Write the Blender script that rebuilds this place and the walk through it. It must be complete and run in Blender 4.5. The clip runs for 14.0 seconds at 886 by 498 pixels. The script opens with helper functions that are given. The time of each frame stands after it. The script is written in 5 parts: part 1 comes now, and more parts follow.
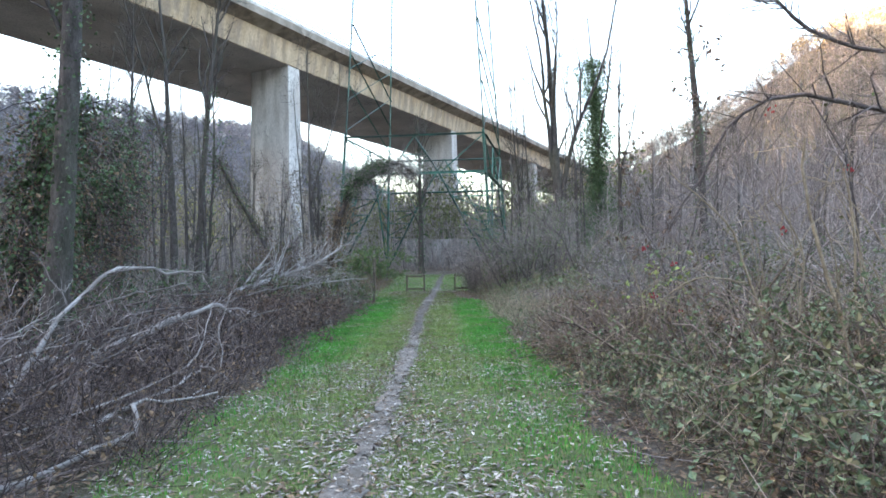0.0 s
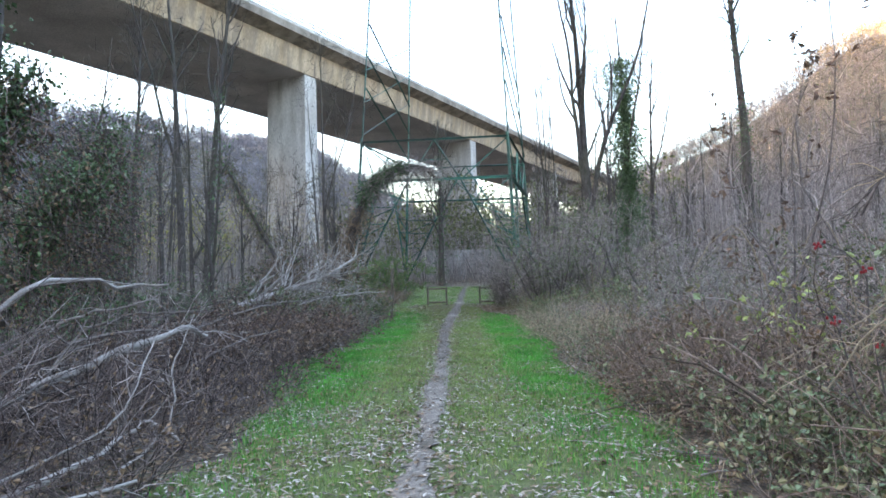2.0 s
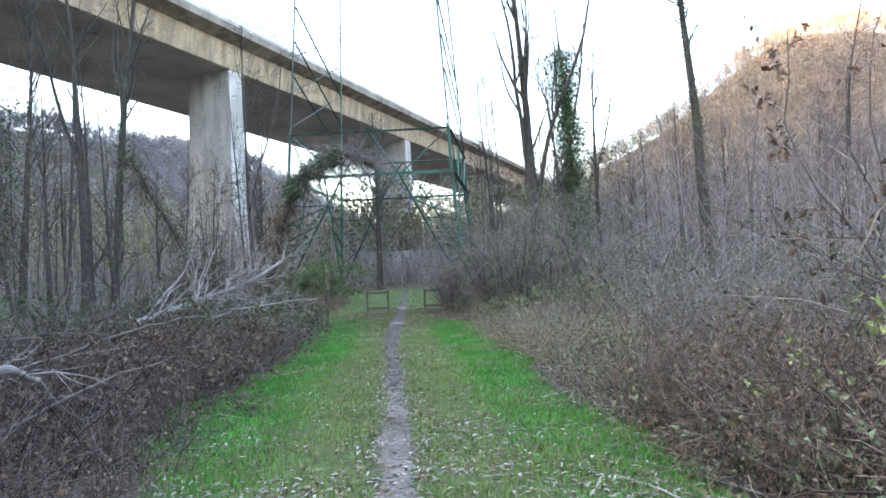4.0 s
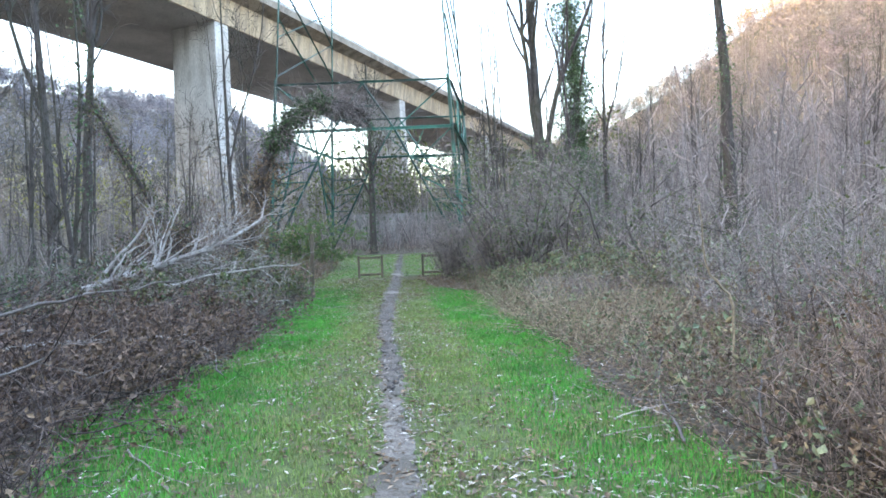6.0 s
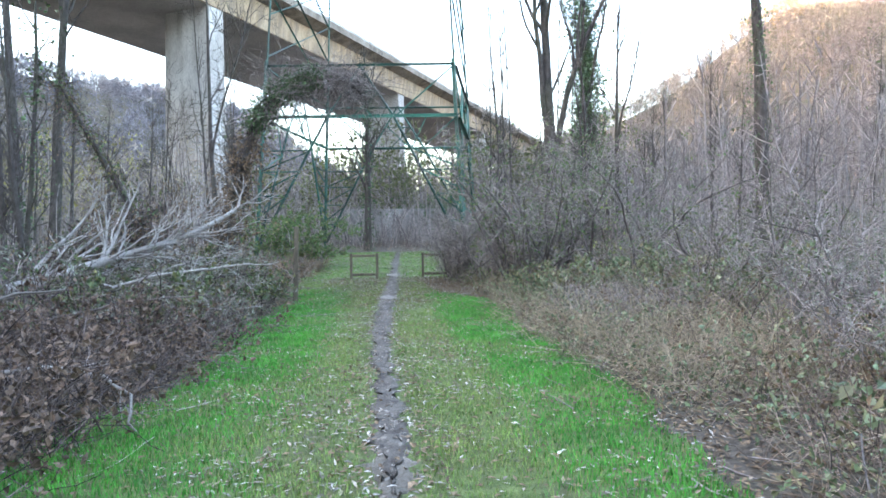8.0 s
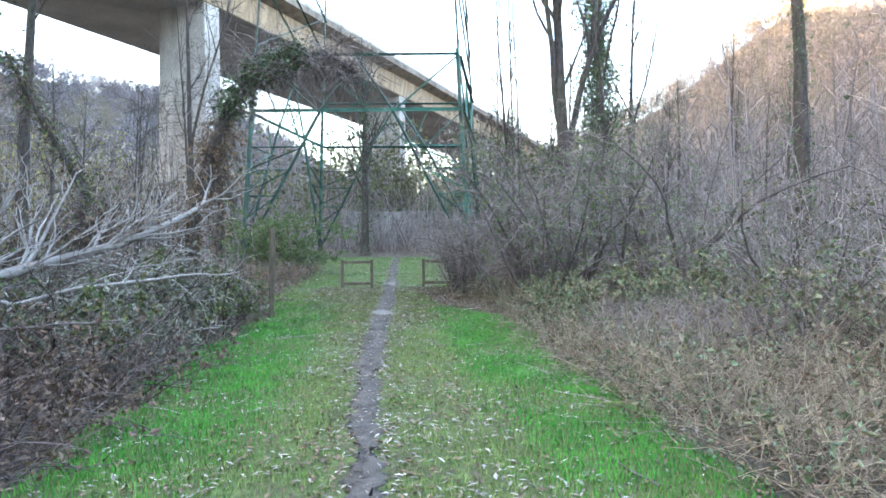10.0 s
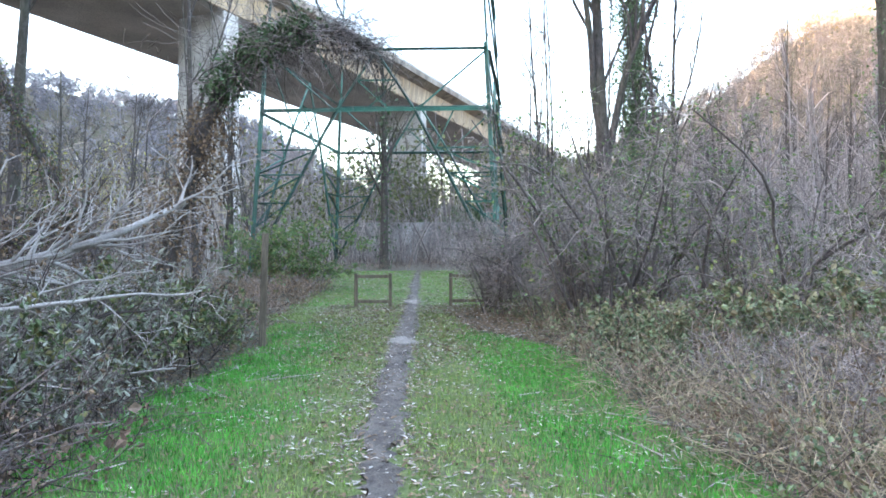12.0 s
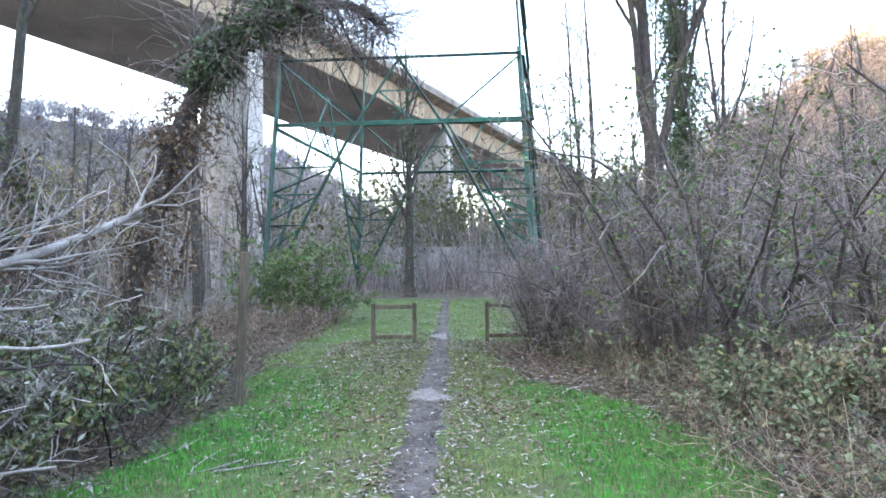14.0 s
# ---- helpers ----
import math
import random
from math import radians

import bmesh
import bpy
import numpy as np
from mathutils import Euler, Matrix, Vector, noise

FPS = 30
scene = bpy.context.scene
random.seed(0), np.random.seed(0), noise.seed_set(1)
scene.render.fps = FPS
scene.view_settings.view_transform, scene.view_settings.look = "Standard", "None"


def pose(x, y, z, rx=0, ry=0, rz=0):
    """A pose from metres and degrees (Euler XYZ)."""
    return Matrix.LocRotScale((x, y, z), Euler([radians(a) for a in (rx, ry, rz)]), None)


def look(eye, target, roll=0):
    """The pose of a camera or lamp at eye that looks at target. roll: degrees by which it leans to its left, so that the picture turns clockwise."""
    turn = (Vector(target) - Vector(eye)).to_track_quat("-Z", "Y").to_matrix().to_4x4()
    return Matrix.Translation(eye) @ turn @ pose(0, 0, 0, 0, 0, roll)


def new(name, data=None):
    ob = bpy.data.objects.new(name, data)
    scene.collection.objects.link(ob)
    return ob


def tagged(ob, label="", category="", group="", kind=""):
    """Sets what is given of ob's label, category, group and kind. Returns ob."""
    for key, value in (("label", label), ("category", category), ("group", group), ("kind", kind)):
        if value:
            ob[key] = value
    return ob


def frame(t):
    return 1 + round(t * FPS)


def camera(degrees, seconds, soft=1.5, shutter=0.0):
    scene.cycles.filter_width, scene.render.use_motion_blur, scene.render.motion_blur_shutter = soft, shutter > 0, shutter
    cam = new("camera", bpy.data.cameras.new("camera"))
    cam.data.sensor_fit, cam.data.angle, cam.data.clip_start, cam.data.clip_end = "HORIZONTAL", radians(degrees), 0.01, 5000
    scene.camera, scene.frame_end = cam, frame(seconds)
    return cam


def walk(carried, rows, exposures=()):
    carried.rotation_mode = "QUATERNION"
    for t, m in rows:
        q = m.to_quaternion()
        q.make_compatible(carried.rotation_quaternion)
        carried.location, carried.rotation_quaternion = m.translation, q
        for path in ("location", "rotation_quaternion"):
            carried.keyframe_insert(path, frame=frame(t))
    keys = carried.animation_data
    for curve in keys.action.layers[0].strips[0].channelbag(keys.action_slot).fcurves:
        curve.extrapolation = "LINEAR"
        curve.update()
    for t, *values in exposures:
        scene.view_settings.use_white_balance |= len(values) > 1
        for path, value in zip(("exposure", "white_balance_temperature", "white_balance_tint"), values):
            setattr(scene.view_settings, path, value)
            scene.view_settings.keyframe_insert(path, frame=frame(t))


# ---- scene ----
cam = camera(69.5, 14.0, 1.7)
METRES, EYE, TILT, LEAN, TURN = 18.8, 1.5, 0.0, 0.0, 0.0
ROWS = [
    (0.0, 0.0, 0.0, 0.0, 0.03, 1.77, 1.05),
    (0.5, -0.0026, 0.035, -0.0008, 0.51, 2.08, 1.4),
    (1.0, -0.0073, 0.0688, -0.0006, 1.52, 2.44, 0.92),
    (1.5, -0.0102, 0.1039, -0.001, 1.55, 2.51, 1.19),
    (2.0, -0.0141, 0.1379, -0.0004, 1.66, 2.88, 1.24),
    (2.5, -0.0195, 0.1739, 0.0004, 1.26, 2.97, 1.76),
    (3.0, -0.0233, 0.2086, 0.0011, 0.38, 2.94, 2.39),
    (3.5, -0.027, 0.2466, 0.0009, -3.64, 3.21, 3.14),
    (6.0, -0.0334, 0.4272, 0.0005, -4.69, -0.32, 2.2),
    (6.5, -0.0349, 0.4651, -0.0002, -4.81, -0.34, 1.55),
    (7.0, -0.0337, 0.4974, -0.0006, -5.12, -0.75, 1.46),
    (7.5, -0.0359, 0.5348, 0.0008, -5.06, -0.78, 0.61),
    (8.0, -0.037, 0.5663, 0.0014, -5.16, -0.49, 0.78),
    (10.5, -0.0292, 0.7412, 0.002, -4.98, -0.04, 0.29),
    (11.0, -0.0298, 0.7778, 0.002, -4.29, 0.1, 0.13),
    (11.5, -0.0298, 0.8131, 0.0014, -3.78, 0.67, 0.56),
    (12.0, -0.031, 0.852, 0.0005, -3.33, 1.16, 0.21),
    (12.5, -0.0291, 0.8881, -0.0007, -4.77, 1.38, 0.3),
    (13.0, -0.0296, 0.9263, -0.0, -4.13, 1.63, 0.02),
    (13.5, -0.0293, 0.9599, -0.0001, -3.32, 2.47, 0.42),
    (14.0, -0.0309, 0.9975, 0.0005, -0.9, 3.6, 0.63),
]
walk(cam, [(t, pose(0, 0, EYE, TILT, LEAN, TURN) @ pose(METRES * x, METRES * y, METRES * z, 90 + pitch, roll, yaw)) for t, x, y, z, yaw, pitch, roll in ROWS],
     [(0.0, 3.84, 6520, 21), (3.0, 3.80, 6520, 21), (6.0, 4.26, 6480, 20), (11.0, 4.32, 6430, 20), (14.0, 4.34, 6480, 25)])

# ---------------------------------------------------------------- light
SUN_EL, SUN_AZ = 6.0, 256.0          # degrees above the horizon; compass bearing with +y as north
world = bpy.data.worlds.new("sky")
scene.world = world
world.use_nodes = True
wn = world.node_tree.nodes
sky = wn.new("ShaderNodeTexSky")
sky.sky_type, sky.sun_disc = "NISHITA", False
sky.sun_elevation, sky.sun_rotation = radians(SUN_EL), radians(SUN_AZ)
sky.air_density, sky.dust_density, sky.ozone_density = 1.0, 2.5, 1.0
world.node_tree.links.new(sky.outputs[0], wn["Background"].inputs[0])
wn["Background"].inputs[1].default_value = 0.15
sun = bpy.data.lights.new("sun", "SUN")
sun.energy, sun.angle, sun.color = 3.0, radians(0.6), (1.0, 0.83, 0.60)
sun_ob = new("sun", sun)
sun_dir = Vector((math.sin(radians(SUN_AZ)) * math.cos(radians(SUN_EL)), math.cos(radians(SUN_AZ)) * math.cos(radians(SUN_EL)), math.sin(radians(SUN_EL))))
sun_ob.matrix_world = look(sun_dir * 100, (0, 0, 0))

rng = np.random.default_rng(7)


# ---------------------------------------------------------------- materials
def material(name, dark, light, scale=4.0, fine=40.0, rough=0.85, bump=0.3, island=0.0, island_col=None, stretch=(1, 1, 1), metal=0.0, stain=None, stain_scale=0.6, stain_amount=0.5, spec=0.3, piece=0.0):
    """Two-scale mottled surface; island: value spread from piece to piece; stain: a third colour in large patches."""
    m = bpy.data.materials.new(name)
    m.use_nodes = True
    nt = m.node_tree
    N, L = nt.nodes, nt.links
    bsdf = N["Principled BSDF"]
    bsdf.inputs["Roughness"].default_value = rough
    bsdf.inputs["Metallic"].default_value = metal
    bsdf.inputs["Specular IOR Level"].default_value = spec
    tc = N.new("ShaderNodeTexCoord")
    mp = N.new("ShaderNodeMapping")
    mp.inputs["Scale"].default_value = stretch
    L.new(tc.outputs["Object"], mp.inputs[0])
    n1 = N.new("ShaderNodeTexNoise")
    n1.inputs["Scale"].default_value, n1.inputs["Detail"].default_value, n1.inputs["Roughness"].default_value = scale, 6, 0.65
    n2 = N.new("ShaderNodeTexNoise")
    n2.inputs["Scale"].default_value, n2.inputs["Detail"].default_value = fine, 4
    L.new(mp.outputs[0], n1.inputs["Vector"])
    L.new(mp.outputs[0], n2.inputs["Vector"])
    r = N.new("ShaderNodeValToRGB")
    r.color_ramp.elements[0].position, r.color_ramp.elements[1].position = 0.32, 0.68
    r.color_ramp.elements[0].color, r.color_ramp.elements[1].color = (*dark, 1), (*light, 1)
    L.new(n1.outputs[0], r.inputs[0])
    col = r.outputs[0]

    def mix(kind, fac, a, b):
        x = N.new("ShaderNodeMix")
        x.data_type, x.blend_type = "RGBA", kind
        if isinstance(fac, float):
            x.inputs[0].default_value = fac
        else:
            L.new(fac, x.inputs[0])
        for sock, v in ((x.inputs[6], a), (x.inputs[7], b)):
            if isinstance(v, tuple):
                sock.default_value = (*v, 1)
            else:
                L.new(v, sock)
        return x.outputs[2]

    def ramp(src, a, b, lo, hi):
        x = N.new("ShaderNodeMapRange")
        x.inputs[1].default_value, x.inputs[2].default_value, x.inputs[3].default_value, x.inputs[4].default_value = a, b, lo, hi
        L.new(src, x.inputs[0])
        return x.outputs[0]

    if stain:
        n3 = N.new("ShaderNodeTexNoise")
        n3.inputs["Scale"].default_value, n3.inputs["Detail"].default_value = stain_scale, 5
        L.new(mp.outputs[0], n3.inputs["Vector"])
        col = mix("MIX", ramp(n3.outputs[0], 0.45, 0.62, 0.0, stain_amount), col, stain)
    grain = ramp(n2.outputs[0], 0.3, 0.7, 0.72, 1.28)
    cg = N.new("ShaderNodeCombineColor")
    for i in range(3):
        L.new(grain, cg.inputs[i])
    col = mix("MULTIPLY", 1.0, col, cg.outputs[0])
    if island or island_col:
        geo = N.new("ShaderNodeNewGeometry")
        if island_col:
            col = mix("MIX", ramp(geo.outputs["Random Per Island"], 0.35, 1.0, 0.0, 1.0), col, island_col)
        if island:
            wv = N.new("ShaderNodeTexWhiteNoise")
            wv.noise_dimensions = "1D"
            L.new(geo.outputs["Random Per Island"], wv.inputs["W"])
            v = ramp(wv.outputs[0], 0, 1, 1 - island, 1 + island)
            cv = N.new("ShaderNodeCombineColor")
            for i in range(3):
                L.new(v, cv.inputs[i])
            col = mix("MULTIPLY", 1.0, col, cv.outputs[0])
    if piece:
        oi = N.new("ShaderNodeObjectInfo")
        v = ramp(oi.outputs["Random"], 0, 1, 1 - piece, 1 + piece)
        cv = N.new("ShaderNodeCombineColor")
        for i in range(3):
            L.new(v, cv.inputs[i])
        col = mix("MULTIPLY", 1.0, col, cv.outputs[0])
    L.new(col, bsdf.inputs["Base Color"])
    if bump:
        b = N.new("ShaderNodeBump")
        b.inputs["Strength"].default_value, b.inputs["Distance"].default_value = bump, 0.02
        ad = N.new("ShaderNodeMath")
        ad.operation = "ADD"
        L.new(n1.outputs[0], ad.inputs[0])
        L.new(n2.outputs[0], ad.inputs[1])
        L.new(ad.outputs[0], b.inputs["Height"])
        L.new(b.outputs[0], bsdf.inputs["Normal"])
    return m


SOIL = material("soil_litter", (0.06, 0.046, 0.034), (0.20, 0.16, 0.125), 11.0, 70, bump=1.0, stain=(0.06, 0.075, 0.028), stain_scale=0.5, stain_amount=0.5)
EARTH = material("trodden_earth", (0.15, 0.128, 0.105), (0.37, 0.325, 0.28), 14.0, 80, bump=1.0, stain=(0.13, 0.11, 0.085), stain_scale=1.1, stain_amount=0.8)
EARTH_DAMP = material("damp_trodden_earth", (0.06, 0.05, 0.042), (0.165, 0.14, 0.12), 12.0, 70, bump=1.0, stain=(0.25, 0.22, 0.19), stain_scale=2.6, stain_amount=0.4)
TURF = material("turf", (0.065, 0.10, 0.03), (0.18, 0.23, 0.075), 9.0, 70, bump=1.0, stain=(0.125, 0.10, 0.065), stain_scale=3.5, stain_amount=0.55)
GRASS = material("lush_grass", (0.036, 0.18, 0.027), (0.09, 0.42, 0.05), 1.6, 20, rough=0.7, bump=0, island=0.4)
GRASS_DRY = material("worn_grass", (0.10, 0.21, 0.042), (0.235, 0.36, 0.09), 1.0, 20, rough=0.8, bump=0, island=0.45, island_col=(0.25, 0.25, 0.10))
LEAF_PALE = material("fallen_leaf_pale", (0.26, 0.225, 0.19), (0.58, 0.54, 0.49), 20, 90, rough=0.7, bump=0.1, island=0.6, island_col=(0.24, 0.175, 0.115))
LEAF_BROWN = material("fallen_leaf_brown", (0.12, 0.08, 0.05), (0.29, 0.20, 0.125), 20, 90, rough=0.7, bump=0.1, island=0.5)
LEAF_RUST = material("dead_frond_rust", (0.095, 0.064, 0.047), (0.245, 0.17, 0.125), 14, 80, rough=0.75, bump=0.1, island=0.5)
LEAF_GREEN = material("shrub_leaf_green", (0.065, 0.105, 0.045), (0.13, 0.185, 0.075), 6, 60, rough=0.55, bump=0.1, island=0.5, island_col=(0.16, 0.14, 0.05))
LEAF_SILVER = material("withered_leaf_grey_green", (0.16, 0.17, 0.12), (0.34, 0.35, 0.28), 9, 60, rough=0.6, bump=0.1, island=0.4)
LEAF_YELLOW = material("autumn_leaf_yellow", (0.25, 0.33, 0.09), (0.42, 0.47, 0.17), 9, 60, rough=0.6, bump=0.1, island=0.3)
IVY = material("ivy_leaf", (0.055, 0.10, 0.045), (0.12, 0.19, 0.08), 6, 60, rough=0.4, bump=0.1, island=0.5)
TWIG = material("twig_grey_brown", (0.19, 0.16, 0.148), (0.42, 0.365, 0.34), 8, 60, bump=0.2, island=0.7)
TWIG_RED = material("bramble_stem_brown", (0.14, 0.10, 0.08), (0.36, 0.275, 0.225), 8, 60, bump=0.2, island=0.75)
STRAW = material("dry_stalk_straw", (0.28, 0.225, 0.15), (0.54, 0.44, 0.31), 8, 60, bump=0.2, island=0.4)
BARK = material("tree_bark_grey", (0.04, 0.034, 0.030), (0.145, 0.125, 0.114), 9, 60, bump=1.0, stretch=(1, 1, 0.3), stain=(0.085, 0.10, 0.05), stain_scale=1.0, stain_amount=0.35)
BARK_DARK = material("dark_shrub_bark", (0.11, 0.092, 0.085), (0.29, 0.248, 0.232), 6, 50, bump=0.4, island=0.5)
LEAF_BRAMBLE = material("bramble_leaf", (0.10, 0.145, 0.075), (0.22, 0.28, 0.15), 6, 60, rough=0.5, bump=0.1, island=0.45, island_col=(0.26, 0.215, 0.12))
LEAF_LIGHT = material("shrub_leaf_light_green", (0.07, 0.15, 0.05), (0.15, 0.26, 0.085), 6, 60, rough=0.55, bump=0.1, island=0.45, island_col=(0.21, 0.22, 0.08))
TWIG_DARK = material("brush_twig_dark", (0.062, 0.047, 0.043), (0.20, 0.157, 0.143), 8, 60, bump=0.2, island=0.85)
MUD_PALE = material("dry_pale_mud", (0.17, 0.148, 0.125), (0.36, 0.325, 0.285), 12, 60, bump=0.8)
BARK_PALE = material("bare_wood_pale", (0.36, 0.33, 0.305), (0.62, 0.58, 0.54), 6, 50, bump=0.5, stain=(0.20, 0.165, 0.14), stain_scale=2.0, stain_amount=0.6, island=0.3)
BARK_FAR = material("far_wood", (0.19, 0.162, 0.15), (0.36, 0.31, 0.29), 0.05, 8, bump=0, island=0.4)
FAR_BROWN = material("far_hillside_twigs", (0.185, 0.16, 0.155), (0.325, 0.285, 0.275), 0.04, 8, bump=0, island=0.3, stain=(0.24, 0.235, 0.16), stain_scale=0.05, stain_amount=0.4)
FAR_TWIG = material("far_crown_twigs", (0.26, 0.21, 0.18), (0.46, 0.375, 0.325), 0.04, 8, bump=0, island=0.3, stain=(0.35, 0.32, 0.17), stain_scale=0.05, stain_amount=0.45)
# far slope wood: blue-grey of distance haze mixed into the base colour, tan patches
FAR_HAZE = material("far_slope_woods_hazed", (0.16, 0.16, 0.195), (0.26, 0.255, 0.295), 0.02, 8, bump=0, island=0.2, stain=(0.28, 0.235, 0.20), stain_scale=0.012, stain_amount=0.5)
# crest wood: gold of the low sunlight painted into the base colour
FAR_SUN_GOLD = material("far_wood_sun_gold", (0.24, 0.165, 0.09), (0.43, 0.32, 0.185), 0.3, 8, bump=0, island=0.4)
FAR_GREEN = material("far_foliage_green", (0.09, 0.11, 0.05), (0.22, 0.225, 0.10), 0.4, 8, bump=0, island=0.5)
CONCRETE = material("viaduct_concrete", (0.52, 0.485, 0.45), (0.72, 0.685, 0.645), 0.5, 12, bump=0.25, stretch=(1, 1, 0.22), stain=(0.33, 0.285, 0.24), stain_scale=0.55, stain_amount=0.5)
CONCRETE_WARM = material("girder_concrete_ochre", (0.40, 0.285, 0.18), (0.64, 0.495, 0.35), 0.5, 10, bump=0.25, stretch=(1.2, 1.2, 0.22), stain=(0.31, 0.24, 0.185), stain_scale=0.8, stain_amount=0.8)
CONCRETE_DARK = material("deck_edge_concrete", (0.25, 0.205, 0.165), (0.42, 0.355, 0.295), 0.6, 12, bump=0.25, stretch=(1, 1, 0.3), stain=(0.13, 0.105, 0.085), stain_scale=0.5, stain_amount=0.7)
SOFFIT_GREY = material("soffit_concrete", (0.38, 0.345, 0.325), (0.58, 0.53, 0.50), 0.12, 6, bump=0.2, stain=(0.27, 0.235, 0.215), stain_scale=0.09, stain_amount=0.6)
FAR_YELLOW = material("far_foliage_yellow", (0.28, 0.26, 0.07), (0.46, 0.42, 0.15), 0.4, 8, bump=0, island=0.35)
STEEL_PALE = material("galvanised_rail", (0.55, 0.55, 0.56), (0.70, 0.70, 0.71), 3, 40, rough=0.5, metal=0.3, bump=0.05)
GREEN_PAINT = material("green_painted_steel", (0.03, 0.105, 0.082), (0.065, 0.19, 0.145), 1.5, 30, rough=0.5, bump=0.1, stain=(0.045, 0.05, 0.042), stain_scale=0.7, stain_amount=0.7, piece=0.5)
WOOD_POST = material("weathered_post_wood", (0.085, 0.068, 0.05), (0.20, 0.165, 0.12), 8, 60, bump=0.6, stretch=(1, 1, 0.15), stain=(0.085, 0.085, 0.055), stain_scale=2.5, stain_amount=0.3)
WALL_GREY = material("old_wall_render", (0.17, 0.16, 0.15), (0.48, 0.47, 0.45), 1.3, 15, bump=0.6, stretch=(1, 1, 0.5), stain=(0.12, 0.11, 0.095), stain_scale=0.45, stain_amount=0.85)
BERRY = material("rose_hip_red", (0.26, 0.018, 0.022), (0.40, 0.035, 0.04), 10, 60, rough=0.35, bump=0)


# ---------------------------------------------------------------- mesh helpers
def raw_mesh(name, V, faces, mat, smooth=True):
    """V: points; faces: list of index arrays, each K x 3 or K x 4."""
    me = bpy.data.meshes.new(name)
    V = np.asarray(V, dtype=np.float32)
    me.vertices.add(len(V))
    me.vertices.foreach_set("co", V.ravel())
    idx = np.concatenate([np.asarray(f, dtype=np.int32).ravel() for f in faces])
    sizes = np.concatenate([np.full(len(f), f.shape[1], dtype=np.int32) for f in faces])
    me.loops.add(len(idx))
    me.loops.foreach_set("vertex_index", idx)
    me.polygons.add(len(sizes))
    me.polygons.foreach_set("loop_start", np.concatenate([[0], np.cumsum(sizes)[:-1]]).astype(np.int32))
    me.polygons.foreach_set("use_smooth", np.full(len(sizes), smooth))
    me.update(calc_edges=True)
    me.materials.append(mat)
    return me


def unit(v):
    return v / np.maximum(np.linalg.norm(v, axis=-1, keepdims=True), 1e-9)


def tube_arrays(P, R, sides):
    """Tapered tubes along K paths of n points each."""
    K, n = P.shape[:2]
    T = np.gradient(P, axis=1)
    T = unit(T)
    tm = unit(T.mean(axis=1))
    ref = np.where(np.abs(tm[:, 2:3]) > 0.75, np.array([[1.0, 0.2, 0.0]]), np.array([[0.0, 0.0, 1.0]]))
    a = unit(np.cross(T, ref[:, None, :]))
    b = np.cross(T, a)
    ang = np.arange(sides) * 2 * np.pi / sides
    ring = P[:, :, None, :] + R[:, :, None, None] * (np.cos(ang)[None, None, :, None] * a[:, :, None, :] + np.sin(ang)[None, None, :, None] * b[:, :, None, :])
    V = ring.reshape(-1, 3)
    base = (np.arange(K) * n * sides)[:, None, None] + (np.arange(n - 1) * sides)[None, :, None] + np.arange(sides)[None, None, :]
    nxt = (np.arange(K) * n * sides)[:, None, None] + (np.arange(n - 1) * sides)[None, :, None] + ((np.arange(sides) + 1) % sides)[None, None, :]
    F = np.stack([base, nxt, nxt + sides, base + sides], axis=-1).reshape(-1, 4)
    return V, F


def join_arrays(parts):
    Vs, Fs, off = [], [], 0
    for V, F in parts:
        Vs.append(V)
        Fs.append(F + off)
        off += len(V)
    return np.concatenate(Vs), Fs


def tubes(name, batches, mat, parent=None, label=""):
    """One mesh of many tubes. batches: list of (P, R, sides)."""
    V, F = join_arrays([tube_arrays(*b) for b in batches])
    return put(name, raw_mesh(name, V, F, mat), parent, label)


def put(name, me, parent=None, label=""):
    ob = new(name, me)
    if parent is not None:
        ob.parent = parent
    if label:
        ob["label"] = label
    return ob


def part(name, bm, mat, parent, label=""):
    me = bpy.data.meshes.new(name)
    bm.to_mesh(me)
    bm.free()
    me.materials.append(mat)
    return put(name, me, parent, label)


def wander(P0, D0, length, n, r, wob=0.25, pull=0.0):
    """K wandering paths from P0 along D0; pull: upward (or, if negative, downward) bend."""
    K = len(P0)
    step = np.asarray(length).reshape(-1, 1) / (n - 1)
    P = np.empty((K, n, 3))
    P[:, 0] = P0
    d = unit(np.asarray(D0, dtype=float))
    for i in range(1, n):
        P[:, i] = P[:, i - 1] + d * step
        d = unit(d + r.normal(0, wob, (K, 3)) + np.array([0, 0, 1.0]) * np.asarray(pull).reshape(-1, 1))
    return P


def taper(R0, n, tip=0.25):
    return np.asarray(R0)[:, None] * np.linspace(1, tip, n)[None, :]


def sprout(P, R, count, t0, t1, length, n, r, spread=0.9, wob=0.2, pull=0.05, thin=0.55, tip=0.3):
    """count side shoots spread over the given paths; length: (low, high) in metres."""
    K, m = P.shape[:2]
    k = r.integers(0, K, count)
    t = r.uniform(t0, t1, count) * (m - 1)
    i = np.minimum(t.astype(int), m - 2)
    f = (t - i)[:, None]
    p0 = P[k, i] * (1 - f) + P[k, i + 1] * f
    tang = unit(P[k, i + 1] - P[k, i])
    side = unit(np.cross(tang, r.normal(0, 1, (count, 3))))
    d = unit(tang * (1 - spread * 0.5) + side * spread)
    ln = r.uniform(length[0], length[1], count) * (1.15 - 0.6 * t / (m - 1))
    r0 = np.minimum((R[k, i] * (1 - f[:, 0]) + R[k, i + 1] * f[:, 0]) * thin, ln * 0.02 + 0.002)
    Q = wander(p0, d, ln, n, r, wob, pull)
    return Q, taper(r0, n, tip)


